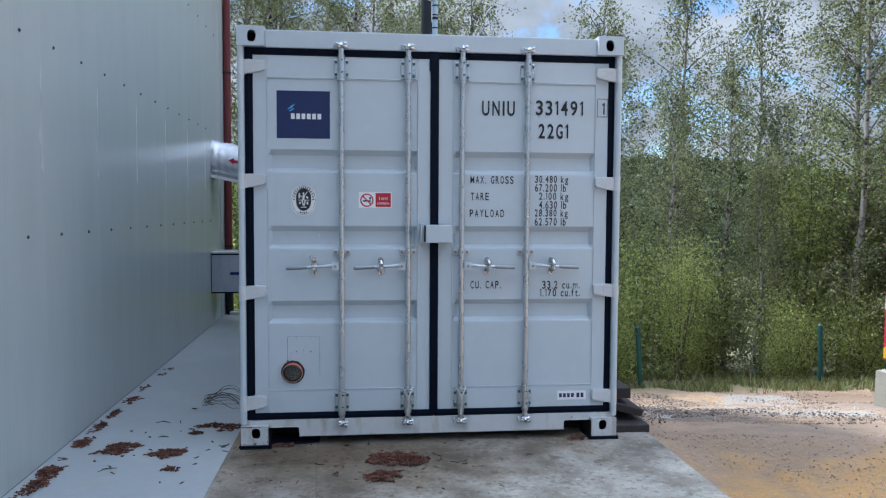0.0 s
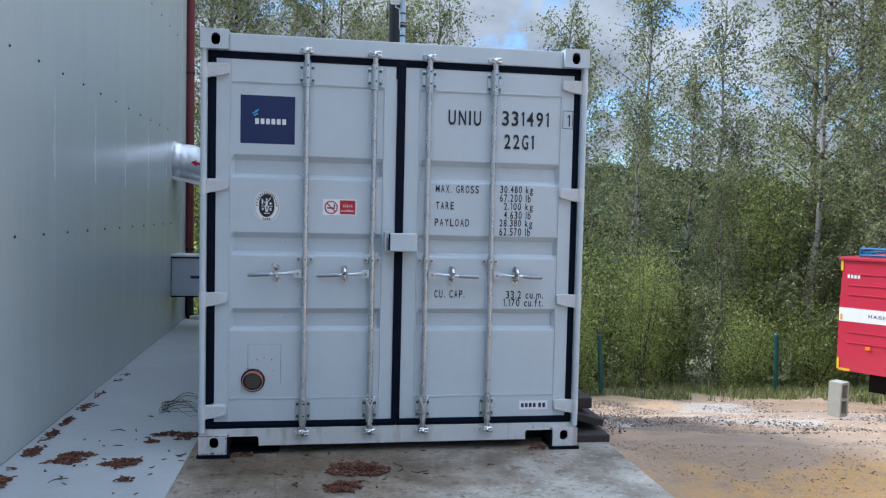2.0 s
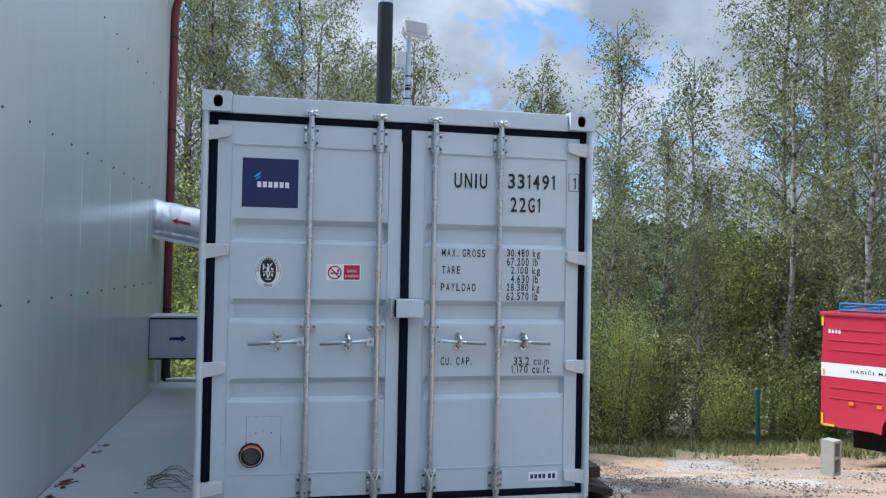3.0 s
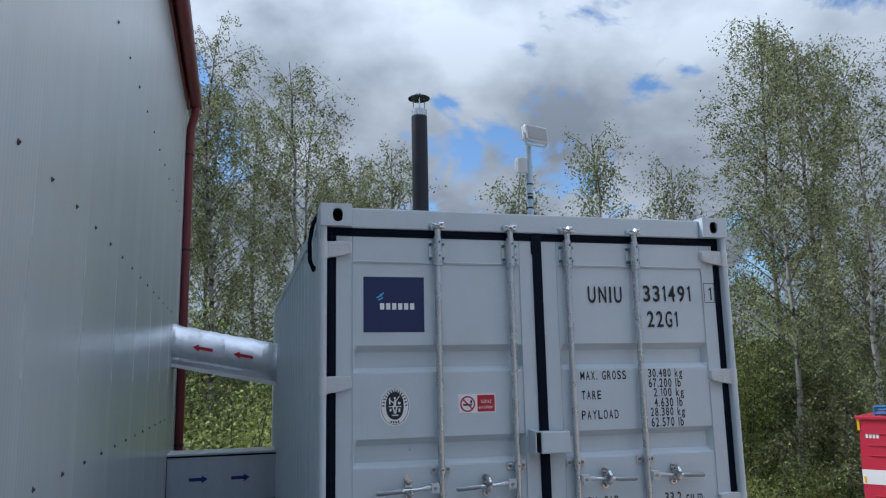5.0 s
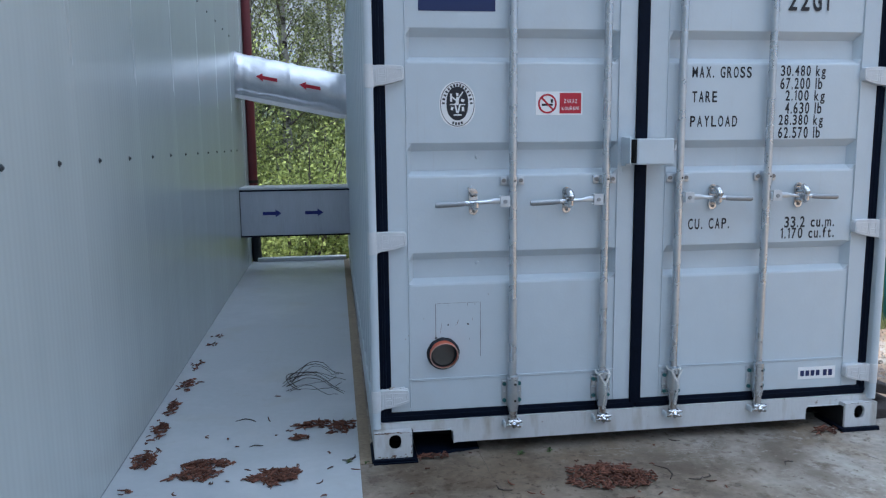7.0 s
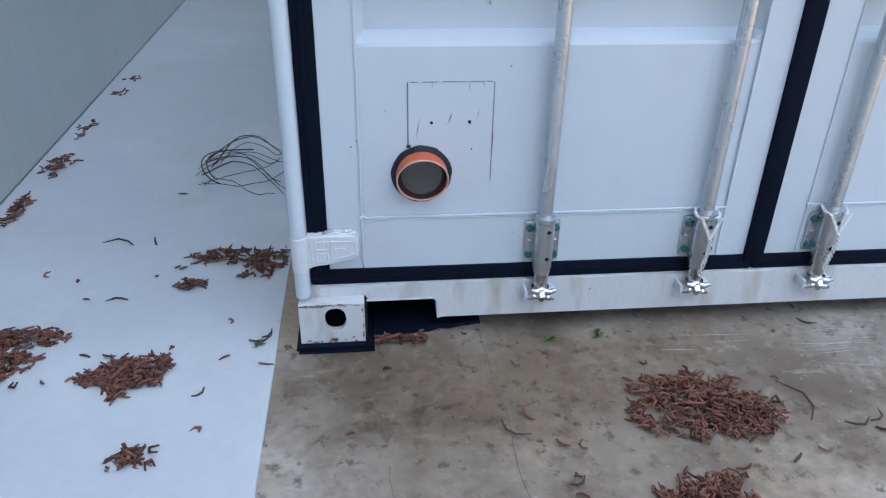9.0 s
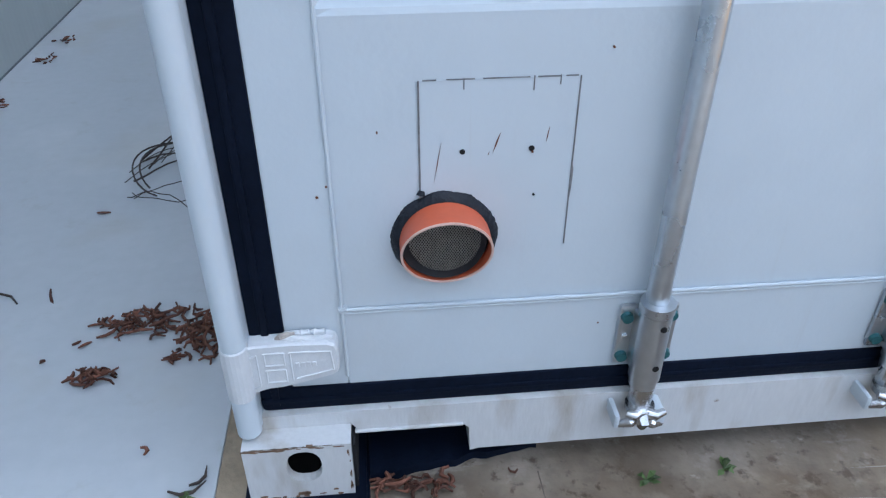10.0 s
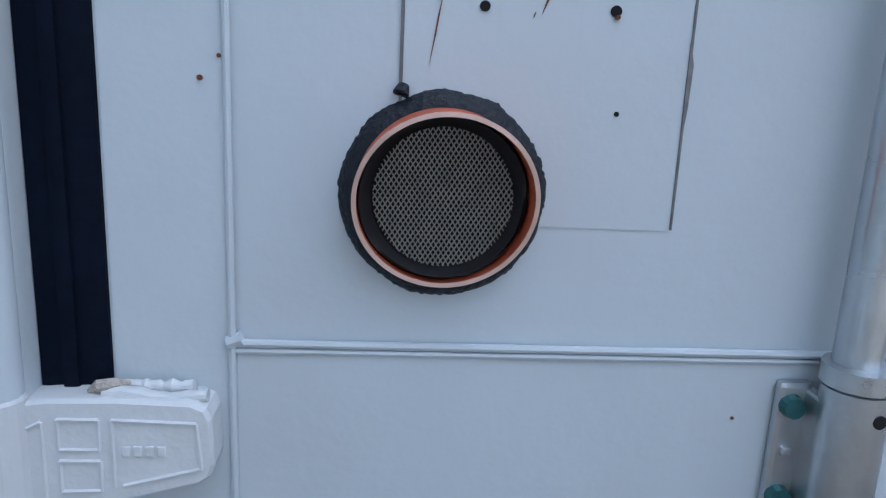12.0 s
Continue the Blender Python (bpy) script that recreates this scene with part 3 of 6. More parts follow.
def panel_mesh():
    """One cladding panel: tongue joints at both edges and shallow micro-ribs."""
    bm = bmesh.new()
    prof = [(0.0, -0.0004), (0.0006, -0.0001), (0.0010, 0.0), (0.0025, 0.0)]
    n = 24
    step = (PANEL_W - 0.006) / n
    for k in range(n * 6 + 1):
        prof.append((0.003 + k * step / 6 * 0.999, 0.00020 * (math.cos(k * math.pi / 3) - 1)))
    prof += [(PANEL_W - 0.0010, 0.0), (PANEL_W - 0.0006, -0.0001), (PANEL_W, -0.0004)]
    a = [bm.verts.new((d, y, 0.015)) for y, d in prof]
    b = [bm.verts.new((d, y, TOP)) for y, d in prof]
    c = [bm.verts.new((-0.04, y, 0.015)) for y in (0, PANEL_W)]
    for i in range(len(prof) - 1):
        bm.faces.new((a[i], a[i + 1], b[i + 1], b[i])).smooth = 3 < i < len(prof) - 5
    foot = [bm.verts.new(v.co) for v in a]
    bm.faces.new((c[0], c[1], foot[-1], *foot[-2::-1]))
    me = bpy.data.meshes.new("panel")
    bmesh.ops.recalc_face_normals(bm, faces=bm.faces)
    bm.to_mesh(me)
    bm.free()
    me.materials.append(WALL)
    return me


PANEL = panel_mesh()
for k in range(-13, 5):
    p = new("panel", PANEL)
    p.parent = wall
    p.location = (0, 1.83 + k * PANEL_W, 0)
solid("corner_trim", WALL, lambda bm: box(bm, -0.06, 0.006, 5.672, 5.88, 0.0, TOP, 0.003), wall, "folded pale metal corner strip")
solid("base_joint", JOINT, lambda bm: box(bm, -0.03, -0.002, -10.0, 5.66, 0.0, 0.0149), wall)
bm = bmesh.new()
tube(bm, (0.0005, 0, 0), (0.0035, 0, 0), 0.011, seg=12)
tube(bm, (0.0035, 0, 0), (0.009, 0, 0), 0.006, 0.005, seg=6)
me = part("screw", bm, SCREW).data
bpy.data.objects.remove(bpy.data.objects["screw"])
for z, first, pitch in ((1.34, 0.15, 0.480), (2.47, 0.089, 0.465), (3.72, 0.42, 0.490)):
    for k in range(-9, 11):
        s = new("screw", me)
        s.parent = wall
        s.location = (0, first + pitch * k, z)


def gutter(bm):
    n, r, cx, cz = 12, 0.075, 0.105, 5.33
    rows = []
    for y in (-10.0, 6.03):
        row = [bm.verts.new((cx - r * math.cos(math.pi * k / n), y, cz - r * math.sin(math.pi * k / n) * 1.25)) for k in range(n + 1)]
        row += [bm.verts.new((cx + (r - 0.006) * math.cos(math.pi * k / n), y, cz - (r - 0.006) * math.sin(math.pi * k / n) * 1.25)) for k in range(n + 1)]
        rows.append(row)
    m = len(rows[0])
    for k in range(m):
        bm.faces.new((rows[0][k], rows[0][(k + 1) % m], rows[1][(k + 1) % m], rows[1][k]))
    box(bm, cx - r, cx + r, 6.0, 6.028, cz - r * 1.25, cz, 0.004)


rain_gutter = thing("rain_gutter", "dark red metal gutter and downpipe at the eave", "gutter")
rain_gutter.matrix_world = WALL_SKEW
solid("trough", MAROON, gutter, rain_gutter, smooth=True)


def downpipe(bm):
    strand(bm, [(0.105, 5.98, 5.28), (0.10, 5.99, 5.15), (0.055, 6.02, 4.98), (0.05, 6.03, 4.8), (0.05, 6.03, 0.55)], 0.052, 16)
    strand(bm, [(0.05, 6.03, 0.57), (0.05, 6.03, 0.35)], 0.056, 16)


solid("downpipe", MAROON, downpipe, rain_gutter, smooth=True)
solid("pipe_shoe", BLACK_PIPE, lambda bm: strand(bm, [(0.05, 6.03, 0.40), (0.05, 6.03, 0.12), (0.10, 6.08, -0.3)], 0.06, 14), rain_gutter, "black plastic pipe end", True)
for z in (0.95, 2.3, 3.35, 4.6):
    solid("clamp", SOFFIT, lambda bm: (ring(bm, (0.05, 6.03, z), (0, 0, 1), 0.0525, 0.06, 0.03, 20), box(bm, -0.03, 0.0, 6.0, 6.03, z, z + 0.02)), rain_gutter)
roof = thing("roof", "dark red metal roof edge over the wall", "roof")
tagged(roof, kind="structure")
roof.matrix_world = WALL_SKEW
solid("roof_sheet", MAROON, lambda bm: prism(bm, [(0.10, 5.36), (0.10, 5.39), (-9.2, 7.6), (-9.2, 7.57)], -12.1, 6.02), roof)
solid("soffit", SOFFIT, lambda bm: box(bm, -0.4, 0.025, -12.0, 5.98, 5.26, 5.33), roof)
solid("fascia", MAROON, lambda bm: box(bm, 0.0, 0.026, -12.0, 6.0, 5.22, 5.34, 0.003), roof)


# ---- ducts between building and container ----
duct = thing("insulated_duct", "round duct wrapped in crinkled silver foil with red arrows", "duct")


def foil(bm):
    """A sagging foil-wrapped round duct, dented along its length."""
    seg, n = 40, 46
    rows = []
    for i in range(n + 1):
        t = i / n
        x = -2.36 + t * 1.17
        zc = 2.135 - 0.235 * t
        r0 = 0.225 + 0.012 * (t < 0.08) + 0.010 * math.exp(-((t - 0.5) / 0.02) ** 2)
        row = []
        for k in range(seg):
            a = 2 * math.pi * k / seg
            cr = 0.010 * noise.noise((x * 7, a * 1.6, 1)) + 0.006 * noise.noise((x * 22, a * 4, 5)) * (1.8 - t)
            r = r0 + cr
            row.append(bm.verts.new((x + 0.01 * math.sin(a), 5.25 + r * math.cos(a), zc + r * math.sin(a) * 1.05)))
        rows.append(row)
    for a, b in zip(rows, rows[1:]):
        for k in range(seg):
            bm.faces.new((a[k], a[(k + 1) % seg], b[(k + 1) % seg], b[k]))


solid("sleeve", FOIL, foil, duct, smooth=True)
solid("flap", FOIL, lambda bm: prism(bm, [(-2.34, 1.93), (-1.22, 1.70), (-1.22, 1.665), (-1.3, 1.668), (-2.34, 1.89)], 5.03, 5.06), duct, "folded foil seam hanging below")


def arrow(bm, x, y, z, length, sign, slope=0.0):
    h = 0.018
    pts = [(0, -h), (length * 0.68, -h), (length * 0.68, -h * 2.3), (length, 0), (length * 0.68, h * 2.3), (length * 0.68, h), (0, h)]
    pts = [(x + sign * px, z + pz + slope * sign * px) for px, pz in pts]
    prism(bm, pts if sign > 0 else pts[::-1], y, y + 0.003)


for x, z in ((-1.90, 2.06), (-1.47, 1.975)):
    solid("arrow", RED_VINYL, lambda bm: arrow(bm, x, 5.010, z, 0.21, -1, -0.2), duct, "dark red arrow sticker")

duct2 = thing("sheet_duct", "square galvanised sheet duct with black edges and blue arrows", "duct")
solid("casing", DUCT, lambda bm: box(bm, -2.36, -1.2, 5.0, 5.5, 0.425, 0.915, 0.004), duct2)
for x in (-2.22, -1.95, -1.68, -1.5, -1.31):
    solid("fold", DUCT, lambda bm: box(bm, x, x + 0.006, 4.996, 5.001, 0.437, 0.904, 0.001), duct2)
for z in (0.42, 0.905):
    solid("edge_strip", RUBBER, lambda bm: box(bm, -2.34, -1.205, 4.985, 5.005, z, z + 0.016, 0.003), duct2)
solid("edge_strip", RUBBER, lambda bm: box(bm, -2.34, -2.322, 4.985, 5.005, 0.436, 0.905, 0.003), duct2)
solid("cover", WHITE_PAINT, lambda bm: box(bm, -2.33, -1.22, 5.0, 5.5, 0.922, 0.945, 0.006), duct2, "pale foam strip along the top")
for x in (-2.10, -1.67):
    solid("arrow", BLUE_INK, lambda bm: arrow(bm, x, 4.994, 0.67, 0.19, 1), duct2, "blue arrow sticker")

DUCT_REACH = Matrix.Translation((-1.2, 0, 0)) @ Matrix.Diagonal((1.030, 1, 1, 1)) @ Matrix.Translation((1.2, 0, 0))
duct.matrix_world = DUCT_REACH
duct2.matrix_world = DUCT_REACH

# ---- shipping container ----
W2, H0, H1, LEN = 1.219, 0.03, 2.621, 6.058
box20 = thing("shipping_container", "light grey steel shipping container with closed double doors", "container")


def casting(bm, x0, x1, z0, z1, y0, y1, hole):
    """A corner fitting: a thick box with an oval hole through its outer face."""
    hx, hz, rw, rh = hole
    n = 20
    out = []
    for k in range(n):
        a = 2 * math.pi * (k + 0.5) / n
        c, s = math.cos(a), math.sin(a)
        t = min((x1 - x0) / 2 / max(abs(c), 1e-6), (z1 - z0) / 2 / max(abs(s), 1e-6))
        out.append(((x0 + x1) / 2 + t * c, (z0 + z1) / 2 + t * s))
    corners = [(x0, z0), (x1, z0), (x1, z1), (x0, z1)]
    for cx, cz in corners:
        j = min(range(n), key=lambda i: (out[i][0] - cx) ** 2 + (out[i][1] - cz) ** 2)
        out[j] = (cx, cz)
    ins = []
    for k in range(n):
        a = 2 * math.pi * (k + 0.5) / n
        c, s = math.cos(a), math.sin(a)
        ins.append((hx + rw * math.copysign(abs(c) ** 0.8, c), hz + rh * math.copysign(abs(s) ** 0.8, s)))
    f = [bm.verts.new((x, y0, z)) for x, z in out]
    g = [bm.verts.new((x, y0, z)) for x, z in ins]
    g2 = [bm.verts.new((x, y0 + (0.016 if y1 > y0 else -0.016), z)) for x, z in ins]
    bk = [bm.verts.new((x, y1, z)) for x, z in out]
    for k in range(n):
        j = (k + 1) % n
        bm.faces.new((f[k], f[j], g[j], g[k]))
        bm.faces.new((g[k], g[j], g2[j], g2[k]))
        bm.faces.new((f[j], f[k], bk[k], bk[j]))
    bm.faces.new(bk)


for sx_ in (-1, 1):
    for top in (0, 1):
        for end in (0, 1):
            x0, x1 = sorted((sx_ * (W2 - (0 if top else 0.006)), sx_ * (W2 - (0.165 if top else 0.173))))
            z0, z1 = (H1 - 0.119, H1) if top else (0.0195, 0.137)
            hx, hz = sx_ * (W2 - (0.090 if top else 0.098)), (z0 + 0.058 if top else z0 + 0.072)
            y0, y1 = (0.0, 0.178) if not end else (LEN, LEN - 0.178)
            solid("corner_casting", WORN if not top else GREY, lambda bm: casting(bm, x0, x1, z0, z1, y0, y1, (hx, hz, 0.027 if top else 0.0275, 0.036 if top else 0.034)), box20)
            if not end:
                # black plates added for the shade inside the hole
                solid("casting_core", VOID, lambda bm: (box(bm, x0 + 0.01, x1 - 0.01, 0.150, 0.17, z0 + 0.01, z1 - 0.01), box(bm, x0 + 0.01, x1 - 0.01, 0.018, 0.150, z0 + 0.008, z0 + 0.012)), box20)

for sx_ in (-1, 1):
    a, b = sorted((sx_ * W2, sx_ * (W2 - 0.038)))
    solid("door_post", GREY, lambda bm: (box(bm, a, b, 0.034, 0.13, H0 + 0.12, H1 - 0.115, 0.004), tube(bm, (sx_ * 1.200, 0.030, H0 + 0.12), (sx_ * 1.200, 0.030, H1 - 0.115), 0.0188, seg=20),
                                         box(bm, *sorted((sx_ * (W2 - 0.03), sx_ * (W2 - 0.085))), 0.075, 0.13, H0 + 0.12, H1 - 0.115)), box20, smooth=True)
    a, b = sorted((sx_ * W2, sx_ * (W2 - 0.09)))
    solid("rear_post", GREY, lambda bm: box(bm, a, b, LEN - 0.13, LEN - 0.002, H0 + 0.12, H1 - 0.115, 0.006), box20)
    a, b = sorted((sx_ * (W2 - 0.003), sx_ * (W2 - 0.06)))
    solid("top_rail", GREY, lambda bm: box(bm, a, b, 0.17, LEN - 0.17, H1 - 0.085, H1 - 0.012, 0.006), box20)
    solid("bottom_rail", GREY, lambda bm: box(bm, a, b, 0.17, LEN - 0.17, H0 + 0.012, H0 + 0.17, 0.006), box20)

    def corrugated(bm):
        """A side wall of upright trapezoid corrugations."""
        prof, y = [], 0.13
        while y < LEN - 0.13:
            prof += [(y, 0.036), (y + 0.07, 0.036), (y + 0.138, 0.0), (y + 0.21, 0.0)]
            y += 0.278
        prof = [(min(q, LEN - 0.05), d) for q, d in prof]
        lo = [bm.verts.new((sx_ * (W2 - 0.008 - d), q, H0 + 0.15)) for q, d in prof]
        hi = [bm.verts.new((sx_ * (W2 - 0.008 - d), q, H1 - 0.07)) for q, d in prof]
        for i in range(len(prof) - 1):
            bm.faces.new((lo[i], lo[i + 1], hi[i + 1], hi[i]))
    solid("side_wall", GREY, corrugated, box20, "corrugated steel side panel")


def casting_grime(bm, sx_):
    """A broken line of rust and dirt along the upper front edge of a lower corner fitting."""
    n = 40
    pts = [(sx_ * (W2 - 0.010 - 0.135 * k / n), -0.0001, 0.1369 + 0.0004 * noise.noise((k * 0.9, sx_, 2))) for k in range(n + 1)]
    strand(bm, pts, [max(0.0002, 0.0006 + 0.0016 * noise.noise((k * 0.33, sx_, 7))) for k in range(n + 1)], 5)


for sx_ in (-1, 1):
    solid("casting_grime", CRACK, lambda bm: casting_grime(bm, sx_), box20, "brown line of rust and dirt")


def roof_sheet(bm):
    prof, y = [], 0.15
    while y < LEN - 0.2:
        prof += [(y, 0.0), (y + 0.09, 0.0), (y + 0.10, -0.02), (y + 0.19, -0.02)]
        y += 0.209
    a = [bm.verts.new((-W2 + 0.04, q, H1 - 0.016 + d)) for q, d in prof]
    b = [bm.verts.new((W2 - 0.04, q, H1 - 0.016 + d)) for q, d in prof]
    for i in range(len(prof) - 1):
        bm.faces.new((a[i], a[i + 1], b[i + 1], b[i]))


solid("roof_panel", GREY, roof_sheet, box20)
solid("rear_wall", GREY, lambda bm: box(bm, -W2 + 0.085, W2 - 0.085, LEN - 0.06, LEN - 0.03, H0 + 0.1, H1 - 0.03), box20)
# the floor's underside, coloured black for the shade beneath it
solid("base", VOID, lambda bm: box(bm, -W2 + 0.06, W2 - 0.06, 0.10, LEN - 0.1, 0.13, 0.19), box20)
solid("door_header", GREY, lambda bm: box(bm, -W2 + 0.165, W2 - 0.165, 0.040, 0.13, 2.500, H1 - 0.012, 0.008), box20)


def sill(bm):
    """The rail under the doors, cut out for two fork pockets."""
    top, bot, cut = 0.1645, 0.058, 0.118
    x = W2 - 0.0065
    pts = [(-x, top), (-x, 0.1375), (-1.046, 0.1375), (-1.034, cut + 0.004), (-1.024, cut), (-0.866, cut), (-0.856, cut - 0.010), (-0.854, bot - 0.004), (-0.840, bot), (0.862, bot), (0.868, bot - 0.004), (0.868, cut - 0.010), (0.878, cut), (1.024, cut), (1.034, cut + 0.004), (1.046, 0.1375), (x, 0.1375), (x, top)]
    prism(bm, pts, 0.041, 0.10)
    for a, b in ((-1.040, -0.866), (0.878, 1.040)):
        box(bm, a, b, 0.036, 0.045, cut + 0.001, cut + 0.0045, 0.001)


solid("door_sill", WORN, sill, box20)
# roof and back of the fork pockets, coloured black as unlit
for a, b in ((-1.05, -0.86), (0.87, 1.05)):
    solid("fork_pocket", VOID, lambda bm: (box(bm, a, b, 0.10, 0.7, 0.120, 0.13), box(bm, a, b, 0.7, 0.71, 0.03, 0.13)), box20)
# black plates added over the castings' inner sides as pocket shade
for a, b in ((-1.0455, -1.040), (1.040, 1.0455)):
    solid("pocket_lining", VOID, lambda bm: box(bm, a, b, 0.012, 0.28, 0.021, 0.120), box20)
# black sheet added for the shade below, no part of the container
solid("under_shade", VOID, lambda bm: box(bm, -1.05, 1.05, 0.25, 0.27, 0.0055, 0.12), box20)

# doors
LEAF_Y = 0.058


def leaf_panel(bm, x0, x1, f0, f1):
    """Pressed door sheet with three sunk bands, inside a flush frame; runs in z and is closed at its ends."""
    d = 0.042
    prof = [(0.3542, 0.003)]
    for lo, hi in ((0.776, 0.924), (1.250, 1.399), (1.731, 1.878)):
        prof += [(lo, 0.003), (lo + 0.008, 0.006), (lo + 0.030, d), (hi - 0.035, d), (hi - 0.004, 0.006), (hi, 0.003)]
    prof += [(2.322, 0.003)]
    cols = [x0, x0 + 0.022, x1 - 0.022, x1]
    grid = [[bm.verts.new((x, LEAF_Y + (y if i in (1, 2) else 0.003), z)) for z, y in prof] for i, x in enumerate(cols)]
    for a, b in zip(grid, grid[1:]):
        for k in range(len(prof) - 1):
            bm.faces.new((a[k], a[k + 1], b[k + 1], b[k]))


def weld(bm, pts, r=0.0032):
    """A slightly lumpy weld bead."""
    a, b = Vector(pts[0]), Vector(pts[1])
    n = max(int((b - a).length / 0.02), 3)
    q = [a.lerp(b, k / n) for k in range(n + 1)]
    strand(bm, q, [r * (0.90 + 0.2 * random.random()) for _ in q], 8)


def hinge(bm, s, z):
    """A cast hinge: knuckle round the post and a tapering blade that bridges the seal."""
    x_out = s * 1.200
    strand(bm, [(x_out, 0.030, z - 0.050), (x_out, 0.030, z - 0.0475), (x_out, 0.030, z + 0.0455), (x_out, 0.030, z + 0.048)], [0.0190, 0.0206, 0.0206, 0.0190], 20)
    prof = [(1.200, 0.044), (1.185, 0.043), (1.168, 0.045), (1.120, 0.046), (1.066, 0.044), (1.057, 0.040), (1.0535, 0.032), (1.0525, -0.004), (1.0555, -0.013), (1.063, -0.018), (1.108, -0.030), (1.140, -0.037), (1.158, -0.038), (1.172, -0.042), (1.184, -0.047), (1.200, -0.047)]
    pts = [(s * x, z + d) for x, d in prof]
    pts = pts if s < 0 else pts[::-1]
    c = (s * 1.12, z)
    inner = [(c[0] + (x - c[0]) * 0.965, c[1] + (q - c[1]) * 0.95) for x, q in pts]
    n = len(pts)
    rows = [[bm.verts.new((x, 0.0270, q)) for x, q in inner], [bm.verts.new((x, 0.0305, q)) for x, q in pts], [bm.verts.new((x, LEAF_Y + 0.004, q)) for x, q in pts]]
    bm.faces.new(rows[0])
    for a, b in zip(rows, rows[1:]):
        for k in range(n):
            bm.faces.new((a[k], b[k], b[(k + 1) % n], a[(k + 1) % n]))


# raised ridges of the casting: two square panels, a long tapering one and a curved one at the knuckle
HINGE_RIBS = (((1.159, 0.031), (1.131, 0.031)), ((1.131, 0.031), (1.131, 0.008)), ((1.131, 0.008), (1.159, 0.008)), ((1.159, 0.008), (1.159, 0.031)),
              ((1.159, -0.001), (1.131, -0.001)), ((1.131, -0.001), (1.131, -0.024)), ((1.131, -0.024), (1.159, -0.025)), ((1.159, -0.025), (1.159, -0.001)),
              ((1.122, 0.031), (1.064, 0.029)), ((1.064, 0.029), (1.061, -0.006)), ((1.061, -0.006), (1.116, -0.020)), ((1.122, 0.031), (1.122, -0.021)),
              ((1.170, 0.029), (1.184, 0.022)), ((1.170, 0.029), (1.170, -0.030)), ((1.170, -0.030), (1.184, -0.036)))


def rod_set(door, x, side, roped=False, raised=False):
    """One locking bar with its brackets, cams, guide and handle; side: the way the handle points."""
    solid("lock_rod", STEEL, lambda bm: tube(bm, (x, 0.031, 0.185), (x, 0.031, 2.50), 0.0172, seg=24), door, "galvanised round locking bar", True)
    for zc, up in ((2.383, 1), (0.278, -1)):
        def sleeve_tube(bm):
            tube(bm, (x, 0.026, zc - 0.064), (x, 0.026, zc + 0.064), 0.0245, seg=28)
            tube(bm, (x, 0.026, zc + up * 0.064), (x, 0.026, zc + up * 0.080), 0.0220, seg=24)

        def flange(bm, q):
            a, b = sorted((x + q * 0.018, x + q * 0.0455))
            box(bm, a, b, LEAF_Y - 0.010, LEAF_Y - 0.0005, zc - 0.057, zc + 0.057, 0.005)
            a, b = sorted((x + q * 0.015, x + q * 0.024))
            box(bm, a, b, 0.026, LEAF_Y - 0.002, zc - 0.052, zc + 0.052, 0.003)
            a, b = sorted((x + q * 0.030, x + q * 0.038))
            box(bm, a, b, LEAF_Y - 0.014, LEAF_Y - 0.008, zc - 0.004, zc + 0.004, 0.002)
        solid("bearing_sleeve", STEEL, sleeve_tube, door, "galvanised bearing sleeve", True)
        solid("collar", STEEL, lambda bm: tube(bm, (x, 0.026, zc - up * 0.0665), (x, 0.026, zc - up * 0.081), 0.0262, seg=28), door, "galvanised collar", True)
        for q in (-1, 1):
            solid("flange", STEEL, lambda bm: flange(bm, q), door, "galvanised fixing flange")
        for q in (-1, 1):
            for dz in (-0.039, 0.038):
                solid("bolt", BOLT, lambda bm: tube(bm, (x + q * 0.0345, LEAF_Y - 0.0175, zc + dz), (x + q * 0.0345, LEAF_Y - 0.009, zc + dz), 0.0085, 0.0098, 12), door, "teal-painted bolt head")
        for dz in (-0.030, 0.047):
            solid("pin_hole", VOID, lambda bm: tube(bm, (x + 0.005, 0.0008, zc + dz), (x + 0.005, 0.004, zc + dz), 0.0052, seg=12), door)
        zk = zc + up * 0.128

        def cam(bm):
            tube(bm, (x, 0.024, zk - up * 0.05), (x, 0.024, zk + up * 0.004), 0.0190, seg=20)
            tube(bm, (x, 0.020, zk - up * 0.008), (x, 0.020, zk + up * 0.003), 0.0235, seg=24)
            for q, d0, d1, L in ((-1, 0.005, 0.018, 0.036), (1, 0.001, -0.002, 0.036), (1, 0.013, 0.022, 0.033), (-1, 0.000, -0.004, 0.026)):
                strand(bm, [(x, 0.010, zk + up * d0), (x + q * L * 0.6, -0.001, zk + up * (d0 + d1) / 2), (x + q * L, 0.004, zk + up * d1)], [0.012, 0.0085, 0.006], 10)
            strand(bm, [(x, 0.012, zk), (x + 0.002, -0.003, zk + up * 0.012), (x + 0.001, 0.001, zk + up * 0.025)], [0.016, 0.013, 0.007], 7)
        solid("cam", CHROME, cam, door, "galvanised cam end", True)
        for a, b in ((x + 0.017, x + 0.038), (x - 0.046, x - 0.036)):
            solid("keeper", GREY, lambda bm: box(bm, a, b, -0.002, 0.044, zk + up * 0.010 - 0.014, zk + up * 0.010 + 0.014, 0.006), door, "painted keeper lug", True)

    def guide(bm):
        tube(bm, (x, 0.031, 1.216), (x, 0.031, 1.250), 0.0208, seg=24)
        for s in (-1, 1):
            a, b = sorted((x + s * 0.014, x + s * 0.053))
            box(bm, a, b, LEAF_Y - 0.010, LEAF_Y - 0.0005, 1.213, 1.251, 0.004)
            a, b = sorted((x + s * 0.012, x + s * 0.020))
